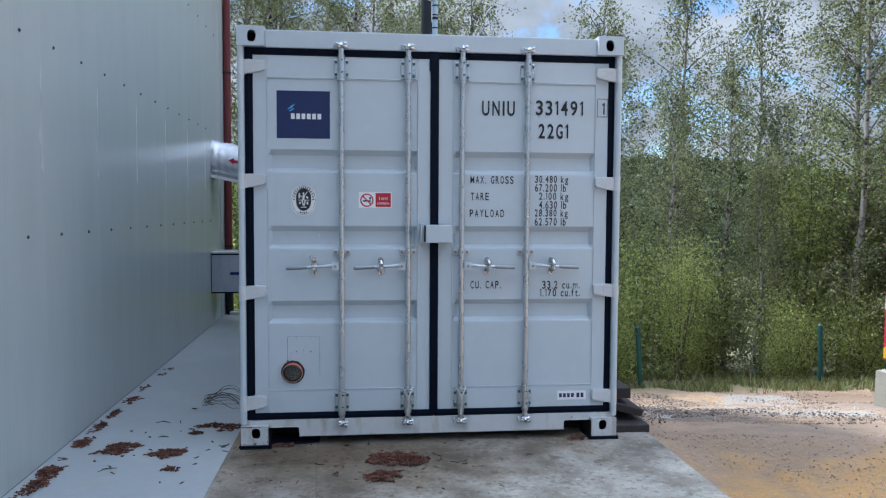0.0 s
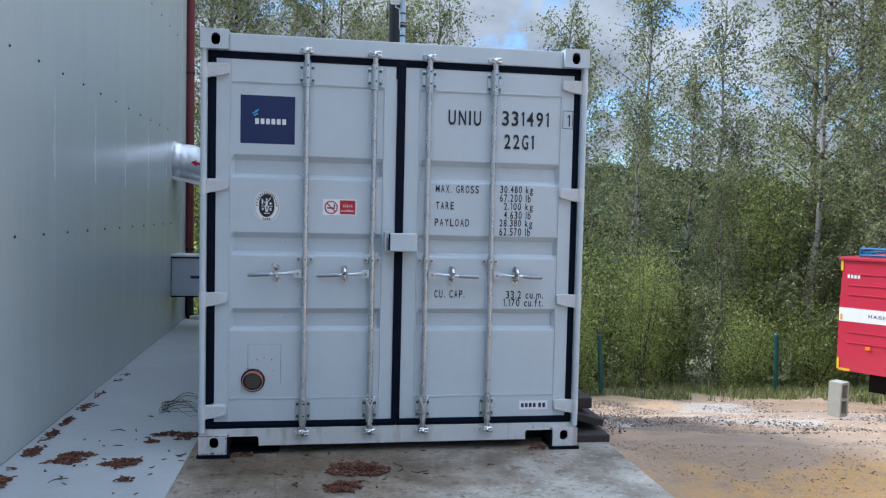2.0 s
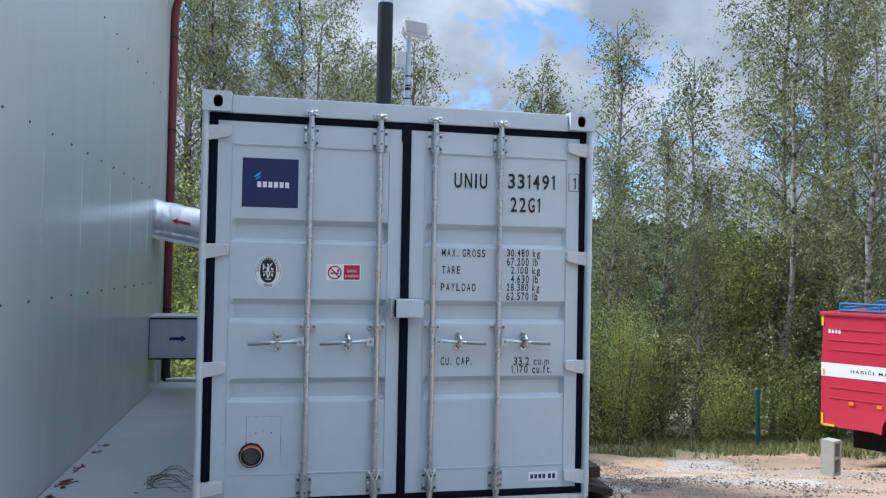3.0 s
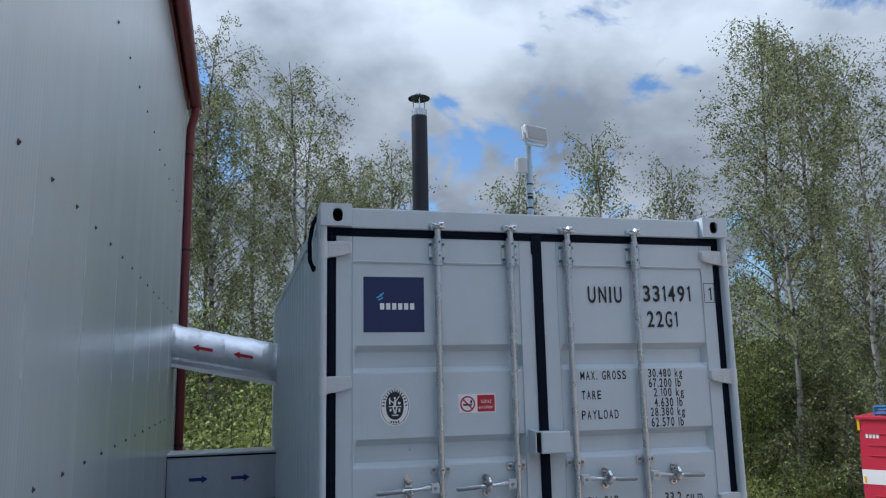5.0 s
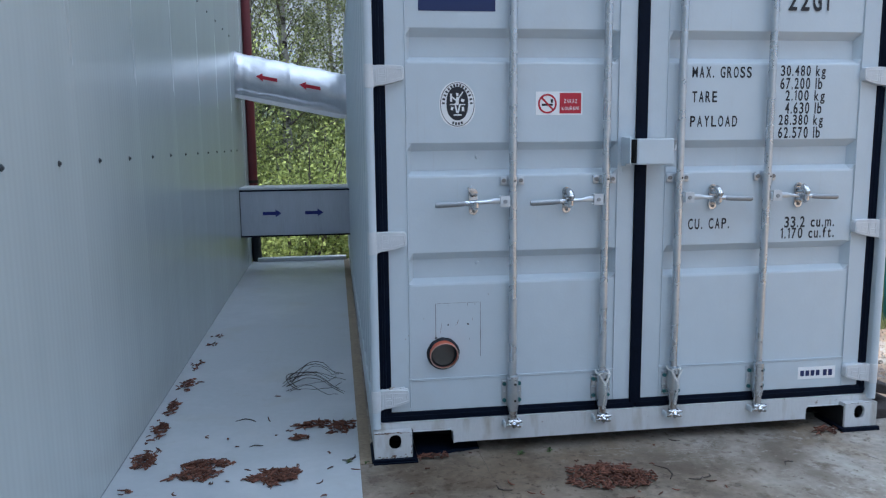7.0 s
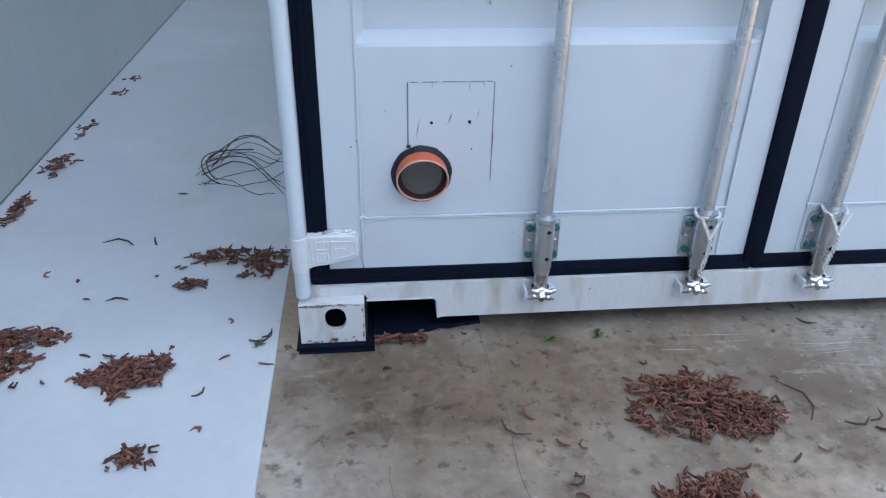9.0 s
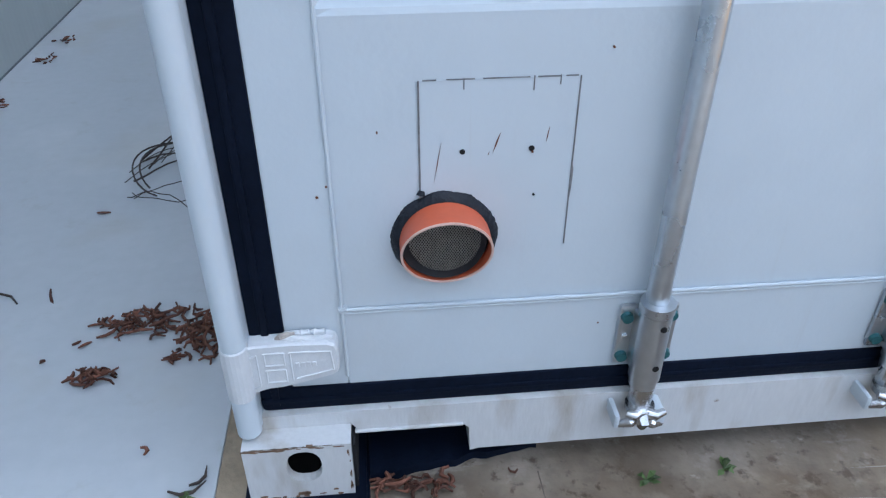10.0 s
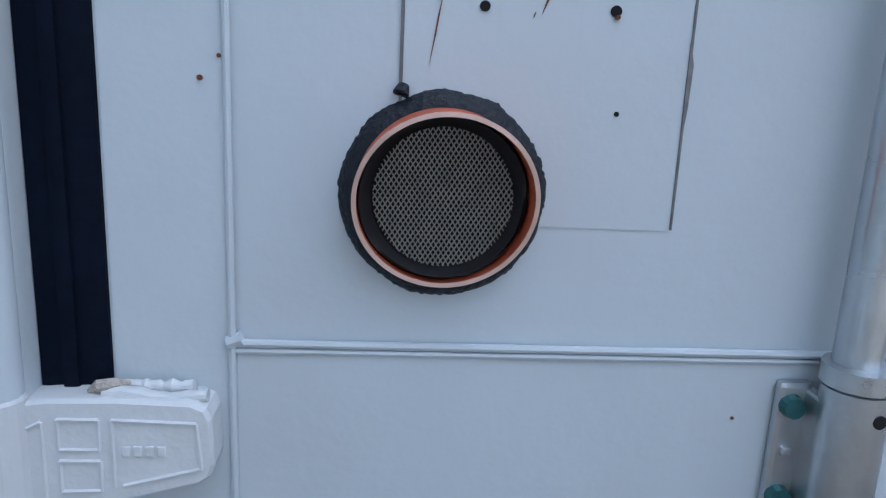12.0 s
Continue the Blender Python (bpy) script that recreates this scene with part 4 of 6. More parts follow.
            box(bm, a, b, 0.030, LEAF_Y - 0.002, 1.217, 1.247, 0.003)
    solid("guide", STEEL, guide, door, "small galvanised rod guide", True)
    solid("pin_hole", VOID, lambda bm: tube(bm, (x + 0.004, 0.0096, 1.233), (x + 0.004, 0.014, 1.233), 0.0042, seg=10), door)
    for q in (-1, 1):
        solid("bolt", DARK_STEEL, lambda bm: tube(bm, (x + q * 0.038, LEAF_Y - 0.017, 1.233), (x + q * 0.038, LEAF_Y - 0.009, 1.233), 0.009, seg=10), door)
    zh = 1.143
    hub = x + side * 0.040

    def hub_plate(bm):
        """A folded plate that clasps the lever, its outer edge bent up at one corner."""
        pts = [(-0.021, -0.021), (0.021, -0.021), (0.021, 0.020), (0.016, 0.027), (-0.018, 0.027), (-0.021, 0.023)]
        pts = [(hub + px, zh + pz) for px, pz in pts]
        prism(bm, pts, 0.004, 0.009)
        box(bm, hub - 0.021, hub + 0.021, 0.008, 0.030, zh + 0.020, zh + 0.026, 0.002)
        box(bm, hub - 0.021, hub + 0.021, 0.008, 0.030, zh - 0.021, zh - 0.016, 0.002)
    solid("hub", WHITE_PAINT, hub_plate, door, "pale painted handle hub")
    solid("rivet", LEVER, lambda bm: tube(bm, (hub, -0.001, zh + 0.002), (hub, 0.005, zh + 0.002), 0.0085, 0.0095, 14), door, smooth=True)

    def bar(bm, rows):
        """A bar of rounded section: distance from the bar, height, half width and half depth at each station."""
        loops = []
        for d0, dz, h, w in rows:
            loops.append([bm.verts.new((x + side * d0, 0.014 + w * math.cos(a), zh + dz + h * math.sin(a))) for a in (2 * math.pi * k / 10 for k in range(10))])
        for a, b in zip(loops, loops[1:]):
            for k in range(10):
                bm.faces.new((a[k], a[(k + 1) % 10], b[(k + 1) % 10], b[k]))
        bm.faces.new(loops[0])
        bm.faces.new(loops[-1][::-1])
    solid("handle", STEEL, lambda bm: bar(bm, ((0.045, 0.004, 0.013, 0.004), (0.092, 0.003, 0.013, 0.004), (0.100, 0.002, 0.009, 0.006), (0.125, 0.000, 0.0085, 0.007), (0.165, -0.002, 0.0085, 0.0065), (0.215, -0.004, 0.010, 0.006))), door, "flat galvanised lever handle", True)
    solid("grip", LEVER, lambda bm: bar(bm, ((0.213, -0.004, 0.009, 0.007), (0.222, -0.004, 0.0115, 0.009), (0.250, -0.006, 0.012, 0.0095), (0.335, -0.009, 0.0125, 0.0095), (0.345, -0.009, 0.009, 0.007))), door, "dull rough grip of the handle", True)
    xc = x + side * 0.172

    def catch(bm):
        for dz in (0.038, -0.038):
            tube(bm, (xc, LEAF_Y - 0.007, zh + dz), (xc, LEAF_Y - 0.0005, zh + dz), 0.019, seg=20)
        box(bm, xc - 0.019, xc + 0.019, LEAF_Y - 0.007, LEAF_Y - 0.0005, zh - 0.038, zh + 0.038, 0.002)
        box(bm, xc - 0.015, xc + 0.015, -0.002, LEAF_Y - 0.005, zh - 0.024, zh - 0.013, 0.003)
        strand(bm, [(xc, 0.006, zh - 0.024), (xc, -0.008, zh - 0.014), (xc, -0.010, zh + 0.002)], [0.011, 0.014, 0.012], 12)
        if raised:
            box(bm, -0.012, 0.012, -0.004, 0.004, 0.0, 0.040, 0.003, Matrix.Translation((xc, 0.03, zh + 0.034)) @ Matrix.Rotation(radians(-35), 4, "Y"))
        else:
            box(bm, xc - 0.015, xc + 0.015, 0.0, 0.048, zh + 0.012, zh + 0.026, 0.005)
            strand(bm, [(xc, 0.020, zh + 0.044), (xc + 0.001, -0.002, zh + 0.034), (xc + 0.002, -0.011, zh + 0.018), (xc + 0.002, -0.008, zh + 0.006)], [0.012, 0.015, 0.016, 0.011], 14)
    solid("catch", CHROME, catch, door, "galvanised handle catch", True)
    for dz in (0.046, -0.042):
        solid("bolt", DARK_STEEL, lambda bm: tube(bm, (xc + 0.001, LEAF_Y - 0.012, zh + dz), (xc + 0.001, LEAF_Y - 0.006, zh + dz), 0.0065, seg=10), door)
    if roped:
        z0 = 0.3542

        def rope(bm):
            loop = [(x + 0.030 * math.cos(a), 0.026 + 0.031 * math.sin(a), z0 + 0.004 * math.sin(3 * a)) for a in np.linspace(-1.2, 4.34, 26)]
            for ph in (0, math.pi):
                strand(bm, [(px + 0.0022 * math.cos(1.8 * i + ph), py, pz + 0.0022 * math.sin(1.8 * i + ph)) for i, (px, py, pz) in enumerate(loop)], 0.0028, 6)
                for k0, k1 in ((0.026, 0.002), (-0.026, -0.002)):
                    pts = [(x + k0 + (k1 - k0) * t + 0.0022 * math.cos(9 * t + ph), -0.006 - 0.008 * t, z0 - 0.050 * t + 0.0022 * math.sin(9 * t + ph)) for t in np.linspace(0, 1, 10)]
                    strand(bm, pts, 0.0028, 6)
                pts = [(x + 0.004 * math.sin(5 * t) + 0.0035 * math.cos(30 * t + ph), -0.015 + 0.0035 * math.sin(30 * t + ph) + 0.006 * t, z0 - 0.050 - 0.115 * t) for t in np.linspace(0, 1, 44)]
                strand(bm, pts, 0.0027, 6)
        solid("rope", ROPE, rope, door, "twisted white rope tied round the bar", True)


def door_leaf(x0, x1, f0, f1, hinge_side, label):
    d = solid("door", GREY, lambda bm: leaf_panel(bm, x0, x1, f0, f1), box20, label)
    for a, b in ((f0, x0), (x1, f1)):
        solid("stile", GREY, lambda bm: box(bm, a, b, LEAF_Y, LEAF_Y + 0.05, 0.205, 2.460, 0.003), d)
    for a, b in ((0.205, 0.3542), (2.322, 2.460)):
        solid("rail", GREY, lambda bm: box(bm, x0 + 0.0005, x1 - 0.0005, LEAF_Y - 0.0003, LEAF_Y + 0.05, a, b, 0.003), d)
    s = hinge_side
    g0, g1 = min(f0, f1), max(f0, f1)

    def seal(a, b, z0, z1, upright):
        def fill(bm):
            box(bm, a, b, LEAF_Y - (0.004 if upright else 0.006), LEAF_Y + 0.03, z0, z1, 0.008)
            if upright:
                c = (a + b) / 2
                box(bm, c - 0.008, c + 0.004, LEAF_Y - 0.008, LEAF_Y + 0.002, z0 + 0.01, z1 - 0.01, 0.003)
            else:
                c = (z0 + z1) / 2
                box(bm, a, b, LEAF_Y - 0.009, LEAF_Y + 0.002, c - 0.005, c + 0.005, 0.003)
        solid("gasket", RUBBER, fill, d, "black rubber door seal", True)
    a, b = (-1.182, g0 + 0.002) if s < 0 else (g1 - 0.002, 1.182)
    seal(a, b, 0.165, 2.506, True)
    lo, hi = (a + 0.002, 0.004) if s < 0 else (0.006, b - 0.002)
    seal(lo, hi, 2.456, 2.507, False)
    seal(lo, hi, 0.164, 0.210, False)
    if s < 0:
        solid("gasket", RUBBER, lambda bm: (box(bm, -0.024, 0.030, LEAF_Y - 0.013, LEAF_Y + 0.03, 0.190, 2.512, 0.008), box(bm, -0.034, 0.048, LEAF_Y - 0.0115, LEAF_Y + 0.02, 2.478, 2.514, 0.008), box(bm, -0.031, -0.02, LEAF_Y - 0.0118, LEAF_Y + 0.02, 2.38, 2.49, 0.004)), d, "black rubber seal over the door seam", True)

    y = LEAF_Y - 0.0014
    runs = []
    for z in (0.3542, 2.322):
        runs += [((x0, y, z), (x1, y, z), 0.0032), ((x0, y + 0.0008, z - 0.0062), (x1, y + 0.0008, z - 0.0062), 0.0026)]
    for x in (x0, x1):
        runs += [((x, y, 0.3542), (x, y, 2.322), 0.0028), ((x, y, 0.225), (x, y, 0.3542), 0.0028)]
    runs.append(((x0 - 0.003, y, 0.3542), (x0 + 0.007, y, 0.3585), 0.0055))
    for p, q, r in runs:
        solid("weld_bead", GREY, lambda bm: weld(bm, (p, q), r), d, smooth=True)
    for z in (2.377, 1.676, 0.977, 0.275):
        solid("hinge", WHITE_PAINT, lambda bm: hinge(bm, s, z), d, "cast steel hinge painted pale grey")
        for (h0, d0), (h1, d1) in HINGE_RIBS:
            solid("hinge_rib", WHITE_PAINT, lambda bm: strand(bm, [(s * h0, 0.0268, z + d0), (s * h1, 0.0268, z + d1)], 0.0017, 6), d, smooth=True)

        def cast_mark(bm):
            for k in range(4):
                a, b = sorted((s * (1.116 - 0.0082 * k), s * (1.110 - 0.0082 * k)))
                box(bm, a, b, 0.0254, 0.0272, z + 0.0035, z + 0.0115, 0.0008)
        solid("cast_mark", WHITE_PAINT, cast_mark, d)
    return d


door_l = door_leaf(-1.044, -0.103, -1.131, -0.022, -1, "grey door leaf with stickers, vent pipe and lock bars")
door_r = door_leaf(0.121, 1.056, 0.028, 1.140, 1, "grey door leaf with black stencilled markings and lock bars")
rod_set(door_l, -0.585, -1, raised=True)
rod_set(door_l, -0.166, -1, roped=True)
rod_set(door_r, 0.178, 1, roped=True)
rod_set(door_r, 0.601, 1)

# lock box over the door seam
lock = solid("lock_box", GREY, lambda bm: (box(bm, -0.060, 0.108, -0.058, LEAF_Y - 0.013, 1.296, 1.408, 0.007), box(bm, -0.088, -0.060, 0.0, LEAF_Y - 0.0005, 1.290, 1.416, 0.003), box(bm, -0.090, -0.084, -0.05, 0.02, 1.30, 1.412, 0.002)), box20, "grey steel lock box over the door seam")
solid("gap", VOID, lambda bm: box(bm, -0.0655, -0.0595, -0.052, 0.02, 1.302, 1.404), lock)
solid("hook", WHITE_PAINT, lambda bm: strand(bm, [(0.106, -0.02, 1.375), (0.118, -0.02, 1.352), (0.130, -0.02, 1.358), (0.132, -0.02, 1.380)], 0.004, 8), lock, smooth=True)
solid("tab", GREY, lambda bm: box(bm, -0.080, -0.045, LEAF_Y - 0.004, LEAF_Y - 0.0004, 1.262, 1.278, 0.001), lock)

# stencilled markings
TY = LEAF_Y - 0.0006
for txt, x, z, h, w in (("UNIU", 0.308, 2.108, 0.095, 0.213), ("331491", 0.660, 2.116, 0.096, 0.312), ("22G1", 0.678, 1.967, 0.095, 0.197),
                        ("1", 1.098, 2.128, 0.076, 0.018),
                        ):
    lettering("marking", txt, x, TY, z, h, w, BLACK, door_r)
TP = LEAF_Y + 0.0024
for txt, x, z, h, w in (("MAX. GROSS", 0.236, 1.673, 0.050, 0.282), ("TARE", 0.239, 1.566, 0.049, 0.118), ("PAYLOAD", 0.233, 1.457, 0.050, 0.225),
                        ("30.480 kg", 0.660, 1.667, 0.062, 0.220), ("67.200 lb", 0.660, 1.623, 0.052, 0.206), ("2.100 kg", 0.688, 1.557, 0.062, 0.194), ("4.630 lb", 0.689, 1.513, 0.052, 0.180),
                        ("28.380 kg", 0.661, 1.448, 0.062, 0.219), ("62.570 lb", 0.661, 1.403, 0.052, 0.207),
                        ("CU. CAP.", 0.241, 0.994, 0.050, 0.200), ("33.2 cu.m.", 0.716, 0.990, 0.052, 0.252), ("1.170 cu.ft.", 0.700, 0.938, 0.052, 0.270)):
    lettering("marking", txt, x, TP, z, h, w, BLACK, door_r)
for a, b, c, d in ((1.066, 1.136, 2.112, 2.1155), (1.066, 1.136, 2.2265, 2.230), (1.066, 1.069, 2.1155, 2.2265), (1.133, 1.136, 2.1155, 2.2265)):
    solid("check_frame", BLACK, lambda bm: box(bm, a, b, TY - 0.0006, TY + 0.0005, c, d), door_r)

# stickers
sy_ = LEAF_Y + 0.003
logo = solid("sticker", NAVY, lambda bm: box(bm, -0.986, -0.657, sy_ - 0.0016, sy_, 1.946, 2.241), door_l, "square navy blue sticker")


def bars(bm, x0, z0, w, h, n, y, skew=0.0):
    step = w / n
    for k in range(n):
        box(bm, x0 + k * step, x0 + (k + 0.70) * step, y - 0.0008, y, z0, z0 + h)


bm = bmesh.new()
bars(bm, -0.898, 2.066, 0.196, 0.034, 6, sy_ - 0.0017)
part("sticker_mark", bm, WHITE, door_l, "white bars in place of a brand name")
bm = bmesh.new()
for k, (px, pz, ln, an) in enumerate(((-0.915, 2.125, 0.034, 25), (-0.900, 2.138, 0.028, 28), (-0.905, 2.112, 0.030, 32))):
    box(bm, 0, ln, -0.0008, 0, 0, 0.007, 0, Matrix.Translation((px, sy_ - 0.0017, pz)) @ Matrix.Rotation(radians(-an), 4, "Y"))
part("sticker_mark", bm, SKYBLUE, door_l, "light blue strokes")


def ellipse(bm, cx, cz, rx, rz, y0, y1, n=48, flat=1.0):
    prism(bm, [(cx + rx * math.cos(2 * math.pi * k / n), cz + rz * math.copysign(abs(math.sin(2 * math.pi * k / n)) ** flat, math.sin(2 * math.pi * k / n))) for k in range(n)], y0, y1)


solid("oval_sticker", WHITE, lambda bm: ellipse(bm, -0.823, 1.560, 0.078, 0.097, sy_ - 0.0012, sy_, 48, 0.8), door_l, "white oval certification sticker")


def oval_ring(bm, cx, cz, ax, az, bx, bz, y0, n=48):
    a = [bm.verts.new((cx + ax * math.cos(2 * math.pi * k / n), y0, cz + az * math.sin(2 * math.pi * k / n))) for k in range(n)]
    b = [bm.verts.new((cx + bx * math.cos(2 * math.pi * k / n), y0, cz + bz * math.sin(2 * math.pi * k / n))) for k in range(n)]
    for k in range(n):
        bm.faces.new((a[k], a[(k + 1) % n], b[(k + 1) % n], b[k]))


def emblem(bm):
    y = sy_ - 0.0020
    oval_ring(bm, -0.823, 1.560, 0.074, 0.093, 0.0715, 0.0905, y)
    ellipse(bm, -0.823, 1.564, 0.047, 0.071, y, y + 0.0006, 48, 0.8)
    for a in [math.pi * (0.02 + 0.96 * k / 14) for k in range(15)] + [math.pi * (1.40 + 0.2 * k / 3) for k in range(4)]:
        c, q = math.cos(a), math.sin(a)
        box(bm, -0.0038, 0.0038, 0, 0.0006, -0.0055, 0.0055, 0, Matrix.Translation((-0.823 + 0.0605 * c, y, 1.560 + 0.081 * q)) @ Matrix.Rotation(math.pi / 2 - a, 4, "Y"))


solid("sticker_mark", BLACK, emblem, door_l, "dark emblem and bars in place of lettering")


def emblem_fig(bm):
    y = sy_ - 0.0032
    for x, z, w, h, a in ((-0.823, 1.575, 0.013, 0.034, 6), (-0.829, 1.545, 0.007, 0.040, -12), (-0.816, 1.543, 0.007, 0.040, 14), (-0.823, 1.602, 0.010, 0.012, 0), (-0.808, 1.600, 0.005, 0.034, 35), (-0.838, 1.585, 0.005, 0.030, -50),
                          (-0.850, 1.588, 0.008, 0.034, 0), (-0.800, 1.577, 0.014, 0.012, 20), (-0.844, 1.560, 0.024, 0.004, 0), (-0.801, 1.560, 0.026, 0.004, 0), (-0.846, 1.543, 0.010, 0.014, 15), (-0.799, 1.541, 0.010, 0.018, 0), (-0.822, 1.516, 0.034, 0.005, 0)):
        box(bm, -w / 2, w / 2, 0, 0.0005, -h / 2, h / 2, 0, Matrix.Translation((x, y, z)) @ Matrix.Rotation(radians(a), 4, "Y"))


solid("sticker_mark", WHITE, emblem_fig, door_l)
solid("warning_sign", WHITE, lambda bm: box(bm, -0.478, -0.269, sy_ - 0.0014, sy_, 1.514, 1.614), door_l, "white and red no-smoking sign")
solid("sign_field", RED_VINYL, lambda bm: box(bm, -0.372, -0.275, sy_ - 0.0022, sy_ - 0.0014, 1.520, 1.608), door_l)
lettering("sign_text", "ZÁKAZ", -0.352, sy_ - 0.0024, 1.565, 0.020, 0.058, WHITE, door_l)
lettering("sign_text", "KOUŘENÍ", -0.362, sy_ - 0.0024, 1.535, 0.018, 0.078, WHITE, door_l)


def no_smoking(bm):
    y = sy_ - 0.0024
    oval_ring(bm, -0.427, 1.562, 0.042, 0.042, 0.034, 0.034, y)
    box(bm, -0.036, 0.036, 0, 0.0006, -0.004, 0.004, 0, Matrix.Translation((-0.427, y, 1.562)) @ Matrix.Rotation(radians(45), 4, "Y"))


solid("sign_ring", RED_VINYL, no_smoking, door_l)
solid("sign_icon", BLACK, lambda bm: (box(bm, -0.452, -0.402, sy_ - 0.0020, sy_ - 0.0014, 1.553, 1.562), box(bm, -0.412, -0.402, sy_ - 0.0020, sy_ - 0.0014, 1.566, 1.582)), door_l)
solid("maker_label", WHITE, lambda bm: box(bm, 0.826, 1.020, LEAF_Y - 0.0016, LEAF_Y - 0.0003, 0.252, 0.312), door_r, "small white maker's label")
bm = bmesh.new()
bars(bm, 0.838, 0.268, 0.108, 0.027, 4, LEAF_Y - 0.0017)
bars(bm, 0.956, 0.266, 0.056, 0.030, 2, LEAF_Y - 0.0017)
part("label_mark", bm, NAVY, door_r, "dark blue bars in place of a brand name")

# blanking plate, scratches and vent pipe on the door
solid("blanking_plate", GREY, lambda bm: box(bm, -0.926, -0.727, sy_ - 0.0007, sy_ + 0.002, 0.447, 0.695), door_l, "flat welded blanking plate")


def seams(bm):
    y = sy_ - 0.0017
    box(bm, -0.9285, -0.9262, y, sy_, 0.531, 0.695)
    box(bm, -0.7272, -0.7255, y, sy_, 0.448, 0.695)
    prism(bm, [(-0.7275, 0.581), (-0.7238, 0.566), (-0.7245, 0.536), (-0.7272, 0.506)], y - 0.0004, sy_)
    for a, b in ((-0.922, -0.905), (-0.893, -0.858), (-0.848, -0.79), (-0.78, -0.752), (-0.745, -0.73)):
        box(bm, a, b, y, sy_, 0.6945 + 0.001 * random.random(), 0.6962)
    for x, h in ((-0.872, 0.012), (-0.785, 0.016), (-0.752, 0.010)):
        box(bm, x, x + 0.0012, y, sy_, 0.6945 - h, 0.697)


solid("seam", SEAM, seams, door_l, "dark cut line round the plate")


def scratch(bm, x, z, ln, an, w):
    y = sy_ - 0.0016
    pts = [(-w * 0.2, -ln / 2), (w * 0.5, -ln * 0.1), (w * 0.2, ln / 2), (-w * 0.5, ln * 0.1)]
    a = radians(an)
    prism(bm, [(x + px * math.cos(a) + pz * math.sin(a), z - px * math.sin(a) + pz * math.cos(a)) for px, pz in pts], y, y + 0.0008)


for args in ((-0.904, 0.584, 0.056, 9, 0.0011), (-0.828, 0.609, 0.030, 17, 0.0020), (-0.762, 0.618, 0.022, 8, 0.0012), (-0.838, 0.594, 0.005, 15, 0.001)):
    solid("scratch", RUST, lambda bm: scratch(bm, *args), door_l, "thin rusty scratch")
for x, z, r in ((-1.062, 0.5425, 0.0020), (-1.049, 0.5575, 0.0015), (-0.781, 0.5950, 0.0016), (-0.69, 0.73, 0.0014), (-0.66, 0.30, 0.0014), (-0.98, 0.63, 0.0011)):
    solid("rust_speck", RUST, lambda bm: tube(bm, (x, LEAF_Y - 0.0014, z), (x, LEAF_Y + 0.004, z), r, seg=8), door_l)
for x, z, r in ((-0.872, 0.598, 0.0036), (-0.782, 0.599, 0.0039), (-0.775, 0.530, 0.0018)):
    solid("screw_hole", VOID, lambda bm: tube(bm, (x, sy_ - 0.0018, z), (x, sy_, z), r, seg=14), door_l)
VX, VZ = -0.895, 0.4675


def sealant(bm):
    n = 170
    rows = []
    for r, y, rag in ((0.0740, sy_ - 0.0004, 0.018), (0.0715, sy_ - 0.005, 0.005), (0.0660, sy_ - 0.010, 0.002), (0.0618, sy_ - 0.011, 0.0)):
        row = []
        for k in range(n):
            a = 2 * math.pi * k / n
            j = 1 + 0.022 * noise.noise((math.cos(a) * 4, math.sin(a) * 4, r * 20)) + rag * noise.noise((math.cos(a) * 22, math.sin(a) * 22, 3)) + rag * 0.6 * noise.noise((math.cos(a) * 55, math.sin(a) * 55, 7))
            row.append(bm.verts.new((VX + r * j * math.cos(a), y, VZ + r * j * math.sin(a))))
        rows.append(row)
    for a, b in zip(rows, rows[1:]):
        for k in range(n):
            bm.faces.new((a[k], a[(k + 1) % n], b[(k + 1) % n], b[k]))
    tube(bm, (VX - 0.032, sy_ - 0.004, VZ + 0.070), (VX - 0.030, sy_ - 0.001, VZ + 0.076), 0.006, 0.004, 10)


SLANT = math.tan(radians(19))


def cut_pipe(bm, r_in, r_out, y_in, y_front, lip):
    """A pipe wall whose front end is cut at a slant, reaching out furthest at the top."""
    n = 72
    rows = []
    for r, front in ((r_out, 0), (r_out, 1), (r_in, 1), (r_in, 0)):
        row = []
        for k in range(n):
            a = 2 * math.pi * k / n
            c, q = math.cos(a), math.sin(a)
            y = y_front - SLANT * r_out * q
            row.append(bm.verts.new((VX + r * c, y if front else (y + lip if lip else y_in), VZ + r * q)))
        rows.append(row)
    for i in range(4):
        a, b = rows[i], rows[(i + 1) % 4]
        for k in range(n):
            bm.faces.new((a[k], a[(k + 1) % n], b[(k + 1) % n], b[k]))


vent = solid("vent_pipe", ORANGE, lambda bm: cut_pipe(bm, 0.0600, 0.0625, 0.056, 0.0212, 0), door_l, "orange plastic vent pipe stub", True)
solid("sealant", FOAM, sealant, door_l, "rough black sealant ring", True)
solid("pipe_rim", PALE_RIM, lambda bm: cut_pipe(bm, 0.0596, 0.0627, 0.0, 0.0197, 0.0015), door_l, "pale cut pipe edge", True)


def sleeve(bm):
    rows = []
    for r, y in ((0.0599, 0.042), (0.0578, 0.038), (0.0555, 0.043), (0.0515, 0.050), (0.0490, 0.0565)):
        rows.append([bm.verts.new((VX - 0.0005 + r * math.cos(2 * math.pi * k / 64), y + (0.007 * math.cos(2 * math.pi * k / 64 + 0.6) - SLANT * 0.03 * math.sin(2 * math.pi * k / 64) if r > 0.057 else 0), VZ + r * math.sin(2 * math.pi * k / 64))) for k in range(64)])
    for a, b in zip(rows, rows[1:]):
        for k in range(64):
            bm.faces.new((a[k], a[(k + 1) % 64], b[(k + 1) % 64], b[k]))


